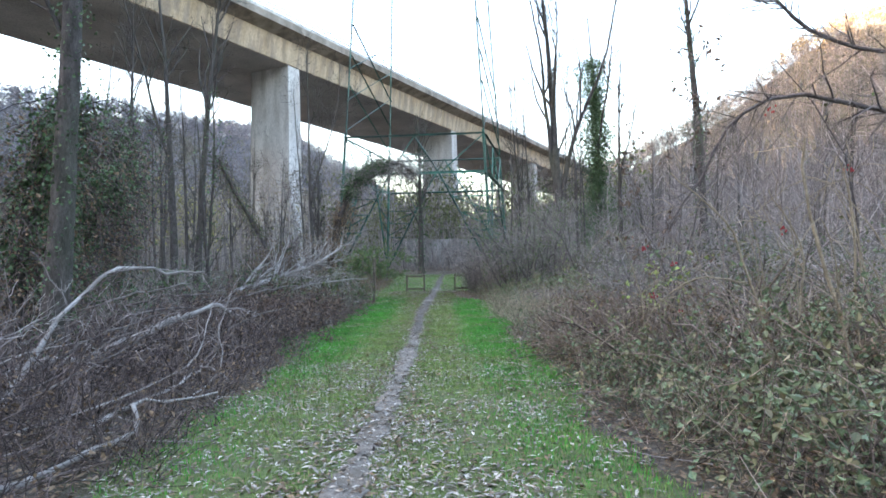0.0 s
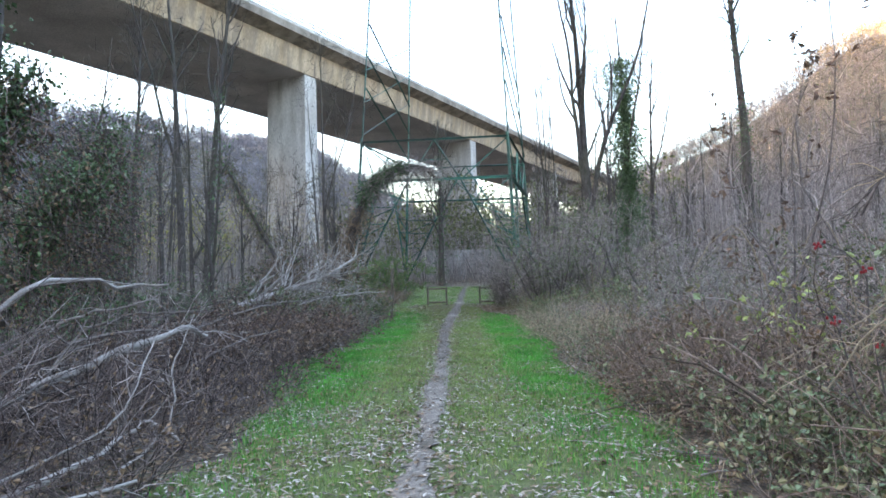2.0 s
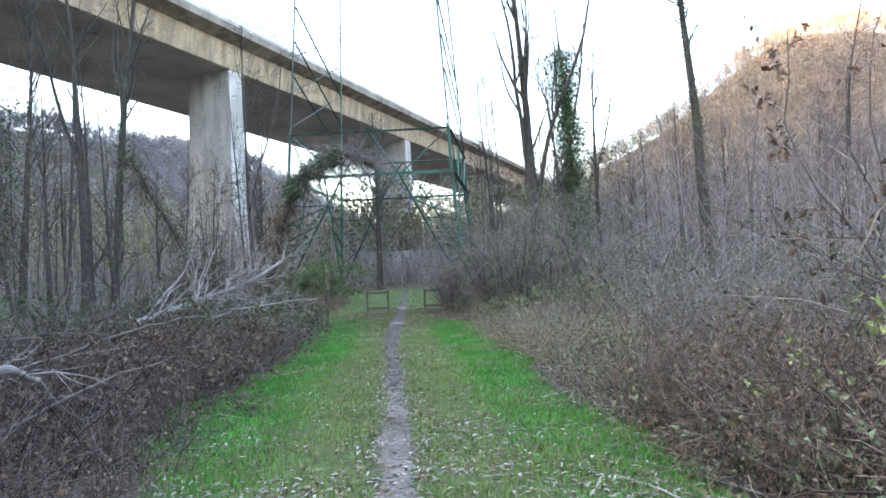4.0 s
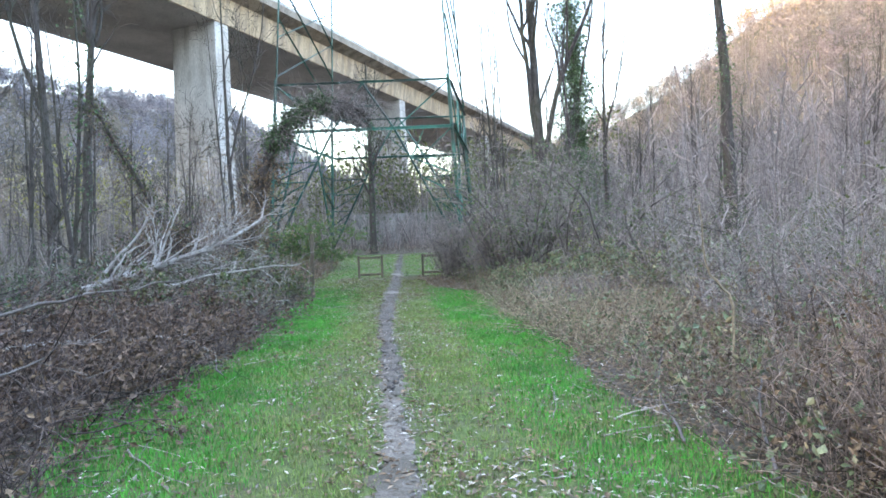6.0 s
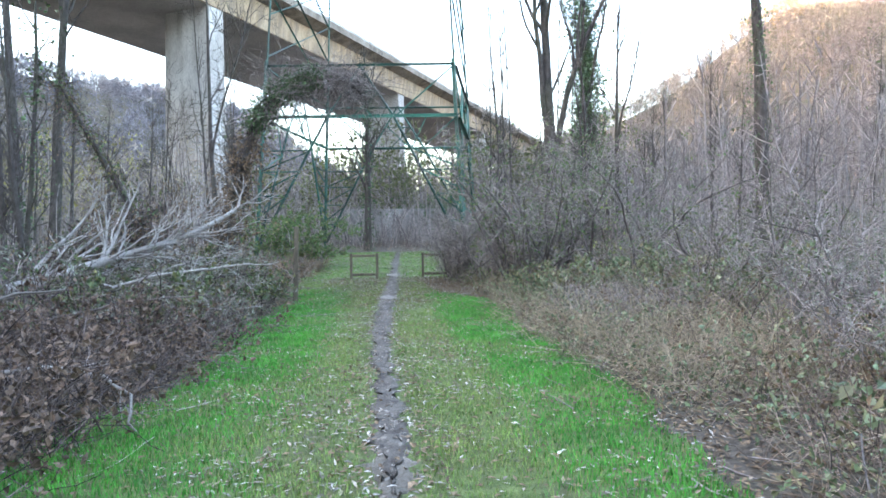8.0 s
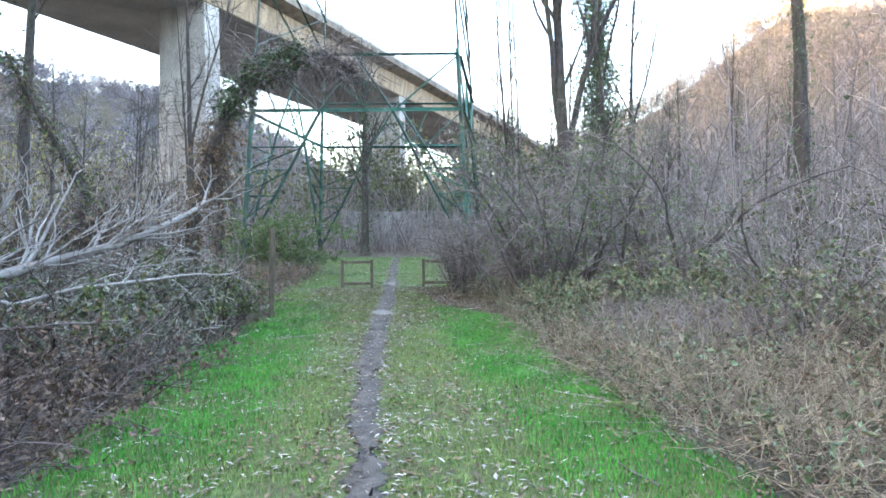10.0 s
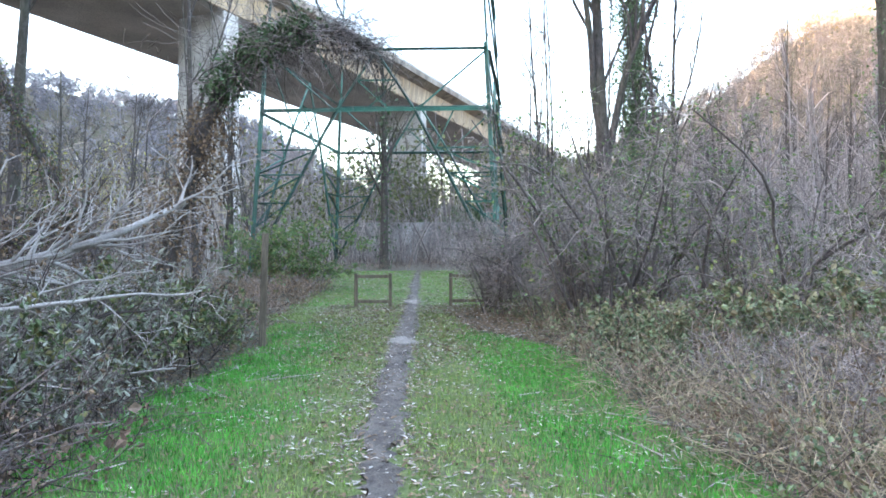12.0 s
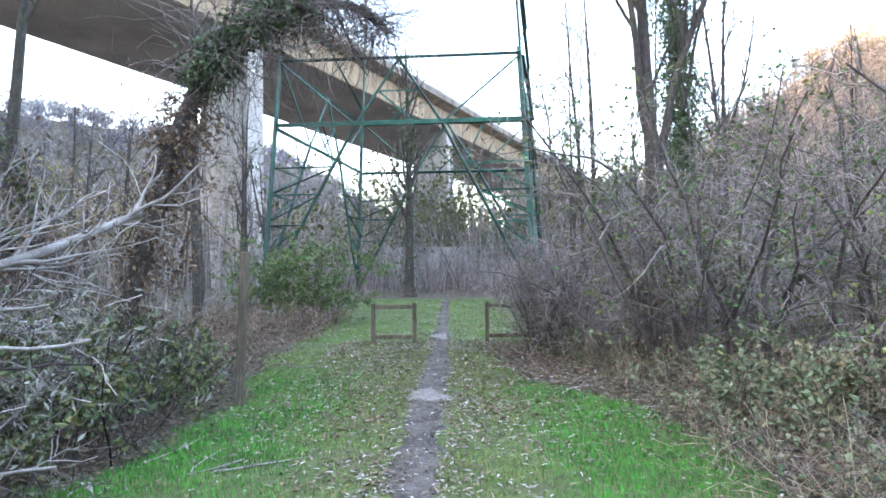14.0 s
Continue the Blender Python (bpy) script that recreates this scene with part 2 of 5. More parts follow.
def leaf_arrays(C, D, Nn, length, width):
    """Pointed, slightly folded leaves: centre, direction, upward side."""
    D = unit(D)
    S = unit(np.cross(D, Nn))
    U = np.cross(S, D)
    l, w = length[:, None] * 0.5, width[:, None] * 0.5
    V = np.stack([C - D * l, C + S * w + U * w * 0.5 - D * l * 0.1, C + D * l, C - S * w + U * w * 0.5 - D * l * 0.1], axis=1).reshape(-1, 3)
    F = np.arange(len(C) * 4).reshape(-1, 4)
    return V, F


def leaves(name, C, size, mat, r, parent=None, label="", aspect=0.5, flat=0.0):
    K = len(C)
    D = r.normal(0, 1, (K, 3))
    U = r.normal(0, 1, (K, 3))
    if flat:
        D[:, 2] *= 1 - flat
        U = U * (1 - flat) + np.array([0, 0, 1.0]) * flat * 2
    ln = r.uniform(size[0], size[1], K)
    V, F = leaf_arrays(C, D, U, ln, ln * aspect * r.uniform(0.7, 1.3, K))
    return put(name, raw_mesh(name, V, [F], mat, False), parent, label)


def along(P, count, r, jitter=0.03, t0=0.3, t1=1.0):
    """Points scattered along paths."""
    K, m = P.shape[:2]
    k = r.integers(0, K, count)
    t = r.uniform(t0, t1, count) * (m - 1)
    i = np.minimum(t.astype(int), m - 2)
    f = (t - i)[:, None]
    return P[k, i] * (1 - f) + P[k, i + 1] * f + r.normal(0, jitter, (count, 3))


def thing(name, x, y, z, label, category, group="", kind=""):
    ob = new(name)
    ob.location = (x, y, z)
    return tagged(ob, label, category, group, kind)


def box_bm(size, bevel=0.01, at=(0, 0, 0)):
    bm = bmesh.new()
    bmesh.ops.create_cube(bm, size=1.0)
    bmesh.ops.scale(bm, vec=size, verts=bm.verts)
    bmesh.ops.translate(bm, vec=at, verts=bm.verts)
    if bevel:
        bmesh.ops.bevel(bm, geom=bm.edges[:], offset=bevel, segments=1, affect="EDGES")
    return bm


# ---------------------------------------------------------------- terrain
def ss(a, b, v):
    t = np.clip((np.asarray(v, dtype=float) - a) / (b - a), 0, 1)
    return t * t * (3 - 2 * t)


def wave(x, y, s, k=0.0):
    return np.sin(x / s + 1.3 * np.sin(y / s * 0.7 + k)) * np.cos(y / s * 1.1 + k * 2.1 + 0.8 * np.sin(x / s * 0.6))


def height(x, y):
    x, y = np.asarray(x, dtype=float), np.asarray(y, dtype=float)
    z = 0.32 * ss(22, 32, y) + 0.75 * ss(31, 47, y) + 0.7 * ss(46, 70, y)
    side = ss(2.2, 6, x) + ss(-4.0, -8, x)
    z = z + side * (0.10 * wave(x, y, 1.1) + 0.12 * wave(x, y, 2.7, 1.0)) + 0.012 * wave(x, y, 0.35, 2.0)
    z = z + 0.9 * ss(3, 14, x) + 1.5 * ss(14, 30, x) - 1.2 * ss(-5, -16, x) * (1 - ss(20, 45, y))
    p = (x - 14) * math.cos(radians(12)) - y * math.sin(radians(12))
    z = z + (46 + 5 * wave(x, y, 31.0)) * ss(8, 108, p)
    z = z + 42 * ss(120, 260, y) * ss(15, 95, x)
    q = -x * math.sin(radians(25)) + y * math.cos(radians(25)) - 180
    z = z + (80 + 11 * wave(x, y, 52.0, 0.9)) * ss(0, 200, q) * ss(70, -150, x)
    # unseen rises added behind and to the west; the west one shades the valley
    z = z + 50 * ss(-70, -220, y) + 116 * ss(-110, -240, x) * ss(260, 170, y)
    return z + 0.6 * wave(x, y, 16.0, 0.3) * ss(15, 60, np.hypot(x, np.maximum(0, -y) + np.maximum(0, y - 50)))


def lines(*spans):
    out = [np.arange(a, b, s) for a, b, s in spans]
    return np.concatenate(out)


gx = lines((-1500, -300, 60), (-300, -60, 12), (-60, -12, 1.6), (-12, -4, 0.5), (-4, 3, 0.2), (3, 12, 0.5), (12, 60, 1.6), (60, 300, 9), (300, 1501, 60))
gy = lines((-1500, -240, 60), (-240, -6, 9), (-6, 36, 0.4), (36, 64, 0.9), (64, 130, 2.2), (130, 480, 9), (480, 1501, 60))
XX, YY = np.meshgrid(gx, gy)
ZZ = height(XX, YY)
nx, ny = len(gx), len(gy)
gi = np.arange(nx * ny).reshape(ny, nx)
quads = np.stack([gi[:-1, :-1], gi[:-1, 1:], gi[1:, 1:], gi[1:, :-1]], axis=-1).reshape(-1, 4)
ground = put("ground", raw_mesh("ground", np.stack([XX, YY, ZZ], axis=-1).reshape(-1, 3), [quads], SOIL))
tagged(ground, "brown soil with leaf litter and thin moss", "ground", kind="structure")


def path_x(y):
    y = np.asarray(y, dtype=float)
    line = np.interp(y, (-6, 4, 9, 13, 16, 19, 22, 24, 26.5, 29, 31, 38, 46), (-0.75, -0.70, -0.63, -0.64, -0.70, -0.76, -0.80, -0.75, -0.66, -0.52, -0.47, -0.3, 0.0))
    return line + 0.02 * wave(y, y * 0.3, 1.7)


def path_strip(name, label, y0, y1, mat, lift):
    """A ragged ribbon of bare earth along the walked line, lying just above the turf."""
    py = np.arange(y0, y1, 0.09)
    n = len(py)
    soft = np.convolve(rng.normal(0, 1, n + 4), np.ones(5) / 5, "valid")
    w = (0.145 + 0.03 * wave(py, py, 0.6) + 0.045 * wave(py, py, 1.9, 1.0) + 0.06 * soft + 0.05 * ss(20, 26, py)) * (1 - 0.5 * ss(32, 46, py)) * ss(y0 - 0.1, y0 + 1.2, py) * ss(y1 + 0.1, y1 - 1.2, py)
    w = np.maximum(w, 0.02)
    cols = np.linspace(-1, 1, 9)
    rag = np.where(np.abs(cols) > 0.9, 0.075, np.where(np.abs(cols) > 0.7, 0.03, 0.012))
    ex = (path_x(py) + 0.012 * wave(py, py, 0.8, 2.0))[:, None] + cols[None, :] * w[:, None] + rag[None, :] * rng.normal(0, 1, (n, 9))
    ey = np.repeat(py[:, None], 9, axis=1) + 0.02 * rng.normal(0, 1, (n, 9))
    ez = height(ex, ey) + lift - 0.034 * (np.abs(cols)[None, :] > 0.9) + 0.006 * rng.normal(0, 1, ex.shape)
    k = np.arange(ex.size).reshape(ex.shape)
    q = np.stack([k[:-1, :-1], k[:-1, 1:], k[1:, 1:], k[1:, :-1]], axis=-1).reshape(-1, 4)
    tagged(put(name, raw_mesh(name, np.stack([ex, ey, ez], axis=-1).reshape(-1, 3), [q], mat)), label, "footpath", kind="structure")


path_strip("path", "narrow pale dry trodden earth footpath through the grass", -6, 16.5, EARTH, 0.026)
path_strip("path", "narrow damp grey-brown earth footpath through the grass", 14.5, 46, EARTH_DAMP, 0.031)


def flat_patch(name, label, x, y, rx, ry, mat, seed):
    """A small irregular spot of bare ground, lying on the path."""
    r = np.random.default_rng(seed)
    n = 22
    a = np.arange(n) * 2 * np.pi / n
    k = 1 + 0.16 * np.sin(3 * a + seed) + 0.10 * r.normal(0, 1, n)
    V = [(x, y, float(height(x, y)) + 0.046)]
    for f, dz in ((0.6, 0.042), (1.0, 0.020)):
        for i in range(n):
            px, py_ = x + rx * k[i] * f * math.cos(a[i]), y + ry * k[i] * f * math.sin(a[i])
            V.append((px, py_, float(height(px, py_)) + dz))
    tri = np.array([(0, 1 + i, 1 + (i + 1) % n) for i in range(n)])
    quad = np.array([(1 + i, 1 + n + i, 1 + n + (i + 1) % n, 1 + (i + 1) % n) for i in range(n)])
    return tagged(put(name, raw_mesh(name, np.array(V), [tri, quad], mat)), label, "mud", kind="structure")


flat_patch("ground_patch", "pale dry mud spot on the footpath", float(path_x(26.9)) - 0.02, 26.9, 0.27, 0.5, MUD_PALE, 3)
flat_patch("ground_patch", "pale dry mud spot on the footpath", float(path_x(33.8)), 33.8, 0.22, 0.7, MUD_PALE, 5)


# ---------------------------------------------------------------- viaduct
UX, UY = math.sin(radians(28)), math.cos(radians(28))      # along the deck
SOFFIT = 32.6
P1 = (-22.8, 95.2)                                          # near corner of the first pier
SPAN = 53.7


def deck_point(s, off, z):
    """s metres along the deck from the first pier; off metres away from its near side."""
    return (P1[0] + UX * s - UY * off, P1[1] + UY * s + UX * off, z)


def extrude_profile(profile, s0, s1, step=8.0):
    bm = bmesh.new()
    rings = []
    n = max(2, int((s1 - s0) / step) + 1)
    for s in np.linspace(s0, s1, n):
        rings.append([bm.verts.new(deck_point(s, o, z)) for o, z in profile])
    m = len(profile)
    for a, b in zip(rings, rings[1:]):
        for i in range(m):
            bm.faces.new((a[i], a[(i + 1) % m], b[(i + 1) % m], b[i]))
    bm.faces.new(rings[0][::-1])
    bm.faces.new(rings[-1])
    bmesh.ops.recalc_face_normals(bm, faces=bm.faces)
    return bm


viaduct = thing("viaduct", *deck_point(0, 2, 0), "tall concrete road viaduct with ochre girder on grey wall piers", "viaduct")
viaduct_inv = Matrix.Translation(viaduct.location).inverted()


def vpart(name, bm, mat, label=""):
    ob = part(name, bm, mat, viaduct, label)
    ob.matrix_parent_inverse = viaduct_inv
    return ob


S0, S1 = -130.0, 300.0
Z = SOFFIT
vpart("girder", extrude_profile([(-0.15, Z), (-0.6, Z + 3.4), (23.2, Z + 3.4), (22.8, Z)], S0, S1), CONCRETE_WARM, "ochre stained concrete box girder")
vpart("soffit", extrude_profile([(0.08, Z - 0.06), (0.08, Z - 0.003), (22.5, Z - 0.003), (22.5, Z - 0.06)], S0, S1), SOFFIT_GREY, "brownish grey concrete underside")
vpart("deck_slab", extrude_profile([(-2.6, Z + 4.2), (-2.6, Z + 5.2), (25.2, Z + 5.2), (25.2, Z + 4.2), (23.0, Z + 3.404), (-0.7, Z + 3.404)], S0, S1), CONCRETE_DARK, "grey concrete slab edge with dark streaks")
vpart("kerb", extrude_profile([(-2.5, Z + 5.204), (-2.5, Z + 5.7), (-1.9, Z + 5.7), (-1.9, Z + 5.204)], S0, S1), CONCRETE, "pale concrete kerb")
for zz in (6.1, 6.6):
    vpart("guard_rail", extrude_profile([(-2.34, Z + zz), (-2.34, Z + zz + 0.2), (-2.26, Z + zz + 0.2), (-2.26, Z + zz)], S0, S1), STEEL_PALE, "pale galvanised guard rail")
post_bm = box_bm((0.1, 0.1, 1.2), 0.012)
first = None
for i in range(107):
    s = S0 + 1 + i * 4.0
    if first is None:
        first = vpart("rail_post", post_bm, STEEL_PALE)
    o = first if i == 0 else put("rail_post", first.data, viaduct)
    o.matrix_parent_inverse = viaduct_inv
    o.matrix_basis = pose(*deck_point(s, -2.19, Z + 6.28), 0, 0, -28)


def pier_bm(s):
    bm = bmesh.new()
    x0, y0, _ = deck_point(s, 0.15, 0)
    zb = float(height(x0, y0)) - 0.6
    rings = []
    for z, g in ((zb, 0.3), (Z - 0.064, 0.0)):
        rings.append([bm.verts.new(deck_point(s + a, o, z)) for a, o in ((-g, -g), (2.55 + g, -g), (2.55 + g, 7.5 + g), (-g, 7.5 + g))])
    for a, b in zip(rings, rings[1:]):
        for i in range(4):
            bm.faces.new((a[i], a[(i + 1) % 4], b[(i + 1) % 4], b[i]))
    bm.faces.new(rings[-1])
    bmesh.ops.remove_doubles(bm, verts=bm.verts, dist=0.001)
    bmesh.ops.recalc_face_normals(bm, faces=bm.faces)
    bmesh.ops.bevel(bm, geom=[e for e in bm.edges if abs(e.verts[0].co.z - e.verts[1].co.z) > 1], offset=0.05, segments=1, affect="EDGES")
    return bm


for i in range(-2, 6):
    vpart("pier", pier_bm(i * SPAN), CONCRETE, "pale grey weathered concrete wall pier")


# ---------------------------------------------------------------- lattice tower
RING1 = {"fl": (-6.7, 43.9), "fr": (3.1, 43.0), "br": (5.1, 53.0), "bl": (-4.4, 53.7)}
TC = (-0.9, 48.4)


def tower_pt(c, z):
    k = 1.0 - 0.010 * (z - 7.8)
    x, y = RING1[c]
    return Vector((TC[0] + (x - TC[0]) * k, TC[1] + (y - TC[1]) * k, z))


pylon = thing("lattice_tower", TC[0], TC[1], float(height(*TC)), "green painted steel lattice tower base overgrown by creepers", "pylon")
pylon_inv = Matrix.Translation(pylon.location).inverted()


def angle_bar(name, a, b, wide, label=""):
    """An L-shaped steel section from a to b."""
    a, b = Vector(a), Vector(b)
    d = (b - a).normalized()
    u = d.cross(Vector((0.31, 0.9, 0.3))).normalized()
    v = d.cross(u)
    wide = wide * 0.82
    t = max(0.012, wide * 0.14)
    prof = [(0, 0), (wide, 0), (wide, t), (t, t), (t, wide), (0, wide)]
    bm = bmesh.new()
    ra = [bm.verts.new(a + u * p + v * q) for p, q in prof]
    rb = [bm.verts.new(b + u * p + v * q) for p, q in prof]
    for i in range(6):
        bm.faces.new((ra[i], ra[(i + 1) % 6], rb[(i + 1) % 6], rb[i]))
    bm.faces.new(ra[::-1])
    bm.faces.new(rb)
    ob = part(name, bm, GREEN_PAINT, pylon, label)
    ob.matrix_parent_inverse = pylon_inv
    return ob


Z1, Z2 = 8.0, 10.65
CORN = ["fl", "fr", "br", "bl"]
for c in CORN:
    x, y = tower_pt(c, 1.5).xy
    angle_bar("leg", tower_pt(c, float(height(x, y)) - 0.1), tower_pt(c, 11), 0.24)
    angle_bar("leg", tower_pt(c, 11), tower_pt(c, 28), 0.13)


def tower_face(c, d):
    """One side of the tower: two ring beams, the braced apex between them, and the diagonals down to the feet."""
    angle_bar("ring_beam", tower_pt(c, Z1), tower_pt(d, Z1), 0.19)
    angle_bar("ring_beam", tower_pt(c, Z2), tower_pt(d, Z2), 0.15)
    apex = (tower_pt(c, Z2) + tower_pt(d, Z2)) / 2
    mids = []
    for e, o in ((c, d), (d, c)):
        g = float(height(*tower_pt(e, 1.5).xy)) + 0.25
        node = tower_pt(e, Z1).lerp(tower_pt(o, Z1), 0.325)
        foot = tower_pt(e, g)
        angle_bar("diagonal", foot, node, 0.16)
        angle_bar("diagonal", node, apex, 0.14)
        angle_bar("diagonal", node, tower_pt(e, Z2), 0.10)
        mids.append((node + apex) / 2)
        angle_bar("lacing", mids[-1], node.lerp(tower_pt(o, Z1), 0.35), 0.07)
        for f in (0.22, 0.42, 0.6, 0.76):
            on = foot.lerp(node, f)
            angle_bar("lacing", on, tower_pt(e, on.z), 0.08)
            angle_bar("lacing", on, tower_pt(e, g + (Z1 - g) * (f - 0.15)), 0.08)
        angle_bar("lacing", foot.lerp(node, 0.76), tower_pt(e, Z1).lerp(node, 0.5), 0.08)
    angle_bar("lacing", mids[0], mids[1], 0.08)


for c, d in zip(CORN, CORN[1:] + CORN[:1]):
    tower_face(c, d)
for c, d in (("fl", "bl"), ("fr", "br")):
    for lo in (11.2, 13.4, 15.6):
        angle_bar("diagonal", tower_pt(c, lo + 3.2), tower_pt(d, lo), 0.09)
        angle_bar("diagonal", tower_pt(c, lo), tower_pt(d, lo + 4.6), 0.07)


# ---------------------------------------------------------------- gate frames and post
def gate_frame(x, y, turn, wide, label):
    z = float(height(x, y))
    g = thing("wooden_barrier", x, y, z, label, "barrier", "wooden barriers beside the path")
    for sx in (-1, 1):
        bm = box_bm((0.085, 0.085, 0.98), 0.012, (sx * wide / 2, 0, 0.39))
        part("post", bm, WOOD_POST, g)
    for zz in (0.16, 0.80):
        part("rail", box_bm((wide - 0.09, 0.05, 0.085), 0.01, (0, 0, zz)), WOOD_POST, g)
    g.rotation_euler = (0, 0, radians(turn))
    return g


gate_frame(-1.42, 32.5, -3, 0.88, "weathered brown wooden barrier with two rails beside the path")
gate_frame(1.05, 32.5, -3, 0.95, "weathered brown wooden barrier half hidden by the shrub")


def lone_post(x, y, tall):
    p = thing("wooden_post", x, y, float(height(x, y)), "weathered grey-brown square wooden post at the grass edge", "post")
    part("shaft", box_bm((0.11, 0.11, tall + 0.2), 0.014, (0, 0, tall / 2 - 0.1)), WOOD_POST, p)
    p.rotation_euler = (0, radians(1.5), radians(12))


lone_post(-2.9, 26.5, 1.85)

# far wall beyond the field
bw = box_bm((13.0, 0.35, 3.2), 0.03)
old_wall = part("wall_north", bw, WALL_GREY, None)
old_wall.matrix_basis = pose(1.6, 61.0, float(height(1.6, 61)) + 1.15, 0, 0, -4)
tagged(old_wall, "stained pale grey rendered garden wall behind trees", "wall", kind="structure")


# ---------------------------------------------------------------- trees
def bare_tree(x, y, tall, radius, seed, lean=(0, 0), fork=0.35, spread=0.45, wide=(2.0, 4.5), limbs=16, twigs=210, bark=None, ivy=0, label="", group="bare trees", fine=True, ivy_size=(0.10, 0.22), ivy_r=0.36, leaders=0):
    r = np.random.default_rng(seed)
    z = float(height(x, y))
    t = thing("tree", x, y, z, label or "tall bare leafless tree with grey bark", "tree", group)
    d = np.array([[lean[0], lean[1], 1.0]])
    P = wander(np.array([[0, 0, -0.3]]), d, [tall], 16, r, 0.022, 0.02)
    R = taper([radius], 16, 0.12)
    R[:, 0] *= 1.25
    trunk = tubes("trunk", [(P, R, 10)], bark or BARK, t)
    if leaders:
        i0 = (fork * 15 * r.uniform(0.85, 1.35, leaders)).astype(int)
        a = r.uniform(0, 2 * np.pi) + np.arange(leaders) * 2 * np.pi / leaders + r.normal(0, 0.3, leaders)
        Q = wander(P[0, i0], np.stack([np.cos(a) * 0.24, np.sin(a) * 0.24, np.ones(leaders)], axis=1), tall * (1 - i0 / 15) * 0.92, 16, r, 0.06, 0.05)
        RQ = taper(R[0, i0] * 0.62, 16, 0.12)
        for k in range(leaders):
            tubes("leader", [(Q[k:k + 1], RQ[k:k + 1], 8)], bark or BARK, t)
        P, R = np.concatenate([P, Q]), np.concatenate([R, RQ])
    A, RA = sprout(P, R, limbs, fork, 0.97, wide, 8, r, spread, 0.12, 0.10, 0.6)
    B, RB = sprout(A, RA, limbs * 6, 0.25, 1.0, (0.7, 1.9), 5, r, 0.7, 0.16, 0.04, 0.6)
    batches = [(A, RA, 5), (B, RB, 3)]
    if fine:
        C, RC = sprout(B, np.maximum(RB, 0.006), twigs, 0.2, 1.0, (0.3, 0.9), 4, r, 0.7, 0.2, 0.03, 0.7, 0.4)
        batches.append((C, np.maximum(RC, 0.003 + 0.00014 * math.hypot(x, y)), 3))
    tubes("crown", batches, bark or BARK, t)
    if ivy:
        k = int(ivy)
        tt = r.beta(1.3, 1.2, k)
        i = np.minimum((tt * 15 * 0.82).astype(int), 14)
        f = (tt * 15 * 0.82 - i)[:, None]
        c = P[0, i] * (1 - f) + P[0, i + 1] * f
        a = r.uniform(0, 2 * np.pi, k)
        rad = R[0, i] + np.abs(r.normal(0, ivy_r, k)) * (0.5 + 0.9 * np.sin(tt * 9 + seed) ** 2)
        c = c + np.stack([np.cos(a) * rad, np.sin(a) * rad, r.normal(0, 0.1, k)], axis=1)
        leaves("ivy", c, ivy_size, IVY, r, trunk, "dark green ivy leaves", 0.8)
    return t


bare_tree(-5.85, 9.5, 15, 0.205, 1, (0.06, 0.0), 0.35, limbs=22, twigs=420, ivy=1500, ivy_size=(0.04, 0.08), ivy_r=0.10, label="tall bare tree with grey-brown bark beside the brush")
bare_tree(-17.7, 42, 24, 0.27, 2, (0.0, 0), 0.34, 0.4, (2.5, 5.5), 24, 420, leaders=1, label="slender tall bare poplar with dark trunk")
bare_tree(-16.2, 42, 24, 0.27, 3, (0.06, 0), 0.38, 0.4, (2.5, 5.5), 24, 420, label="slender tall bare poplar leaning slightly")
bare_tree(-20.5, 41, 20, 0.20, 12, (0.02, 0), 0.35, 0.4, (2.0, 5.0), 24, 420)
bare_tree(-7.6, 38, 15, 0.13, 4, (-0.05, 0.05), 0.3, 0.45, (2.0, 4.0), 16, 260, leaders=1, label="thin bare curved tree before the concrete pier")
bare_tree(-9.4, 37, 8, 0.06, 15, (0.03, 0), 0.15, 0.5, (1.2, 2.8), 14, 200, leaders=1, label="low many-stemmed bare tree before the concrete pier")
bare_tree(14.2, 34.6, 20, 0.31, 5, (-0.02, 0), 0.5, limbs=14, ivy=900, ivy_size=(0.07, 0.14), ivy_r=0.22, label="tall bare trunk rising from the thicket")
bare_tree(12.6, 51.5, 21, 0.30, 6, (-0.01, 0), 0.45, 0.4, (2, 4), 14, ivy=19000, ivy_size=(0.09, 0.2), ivy_r=0.8, leaders=1, label="tall tree trunk thickly clad in dark ivy")
bare_tree(7.8, 42.3, 22, 0.36, 7, (-0.01, 0), 0.27, 0.38, (3, 6.5), 26, 460, leaders=3, label="tall bare tree forking into steep limbs")
bare_tree(14.0, 50, 16, 0.2, 8, (0.02, 0), 0.35, 0.4, (2, 4), 20, 300, leaders=1)
bare_tree(-1.75, 50.5, 13, 0.26, 9, (0.01, 0), 0.3, ivy=500, label="dark creeper-hung trunk inside the lattice tower")
bare_tree(5.5, 44, 14, 0.10, 10, (-0.02, 0), 0.3, 0.4, (1.5, 3), label="thin bare sapling beside the tower")
bare_tree(7.8, 37, 12, 0.10, 11, (0.02, 0), 0.3, 0.4, (1.5, 3), label="thin bare sapling in the thicket")
for i, (x, y) in enumerate(((4.6, 42.5), (5.3, 45.5), (6.1, 44.2), (5.0, 40.4), (8.6, 45.0), (9.6, 43.0), (10.4, 47.5))):
    bare_tree(x, y, 13 + 1.1 * i % 5, 0.055 + 0.008 * (i % 3), 80 + i, (0.03 * math.sin(i * 2.1), 0), 0.25, 0.3, (1.2, 2.8), 9, 60, label="slender bare sapling beside the lattice tower", group="slender saplings")
rr = np.random.default_rng(21)
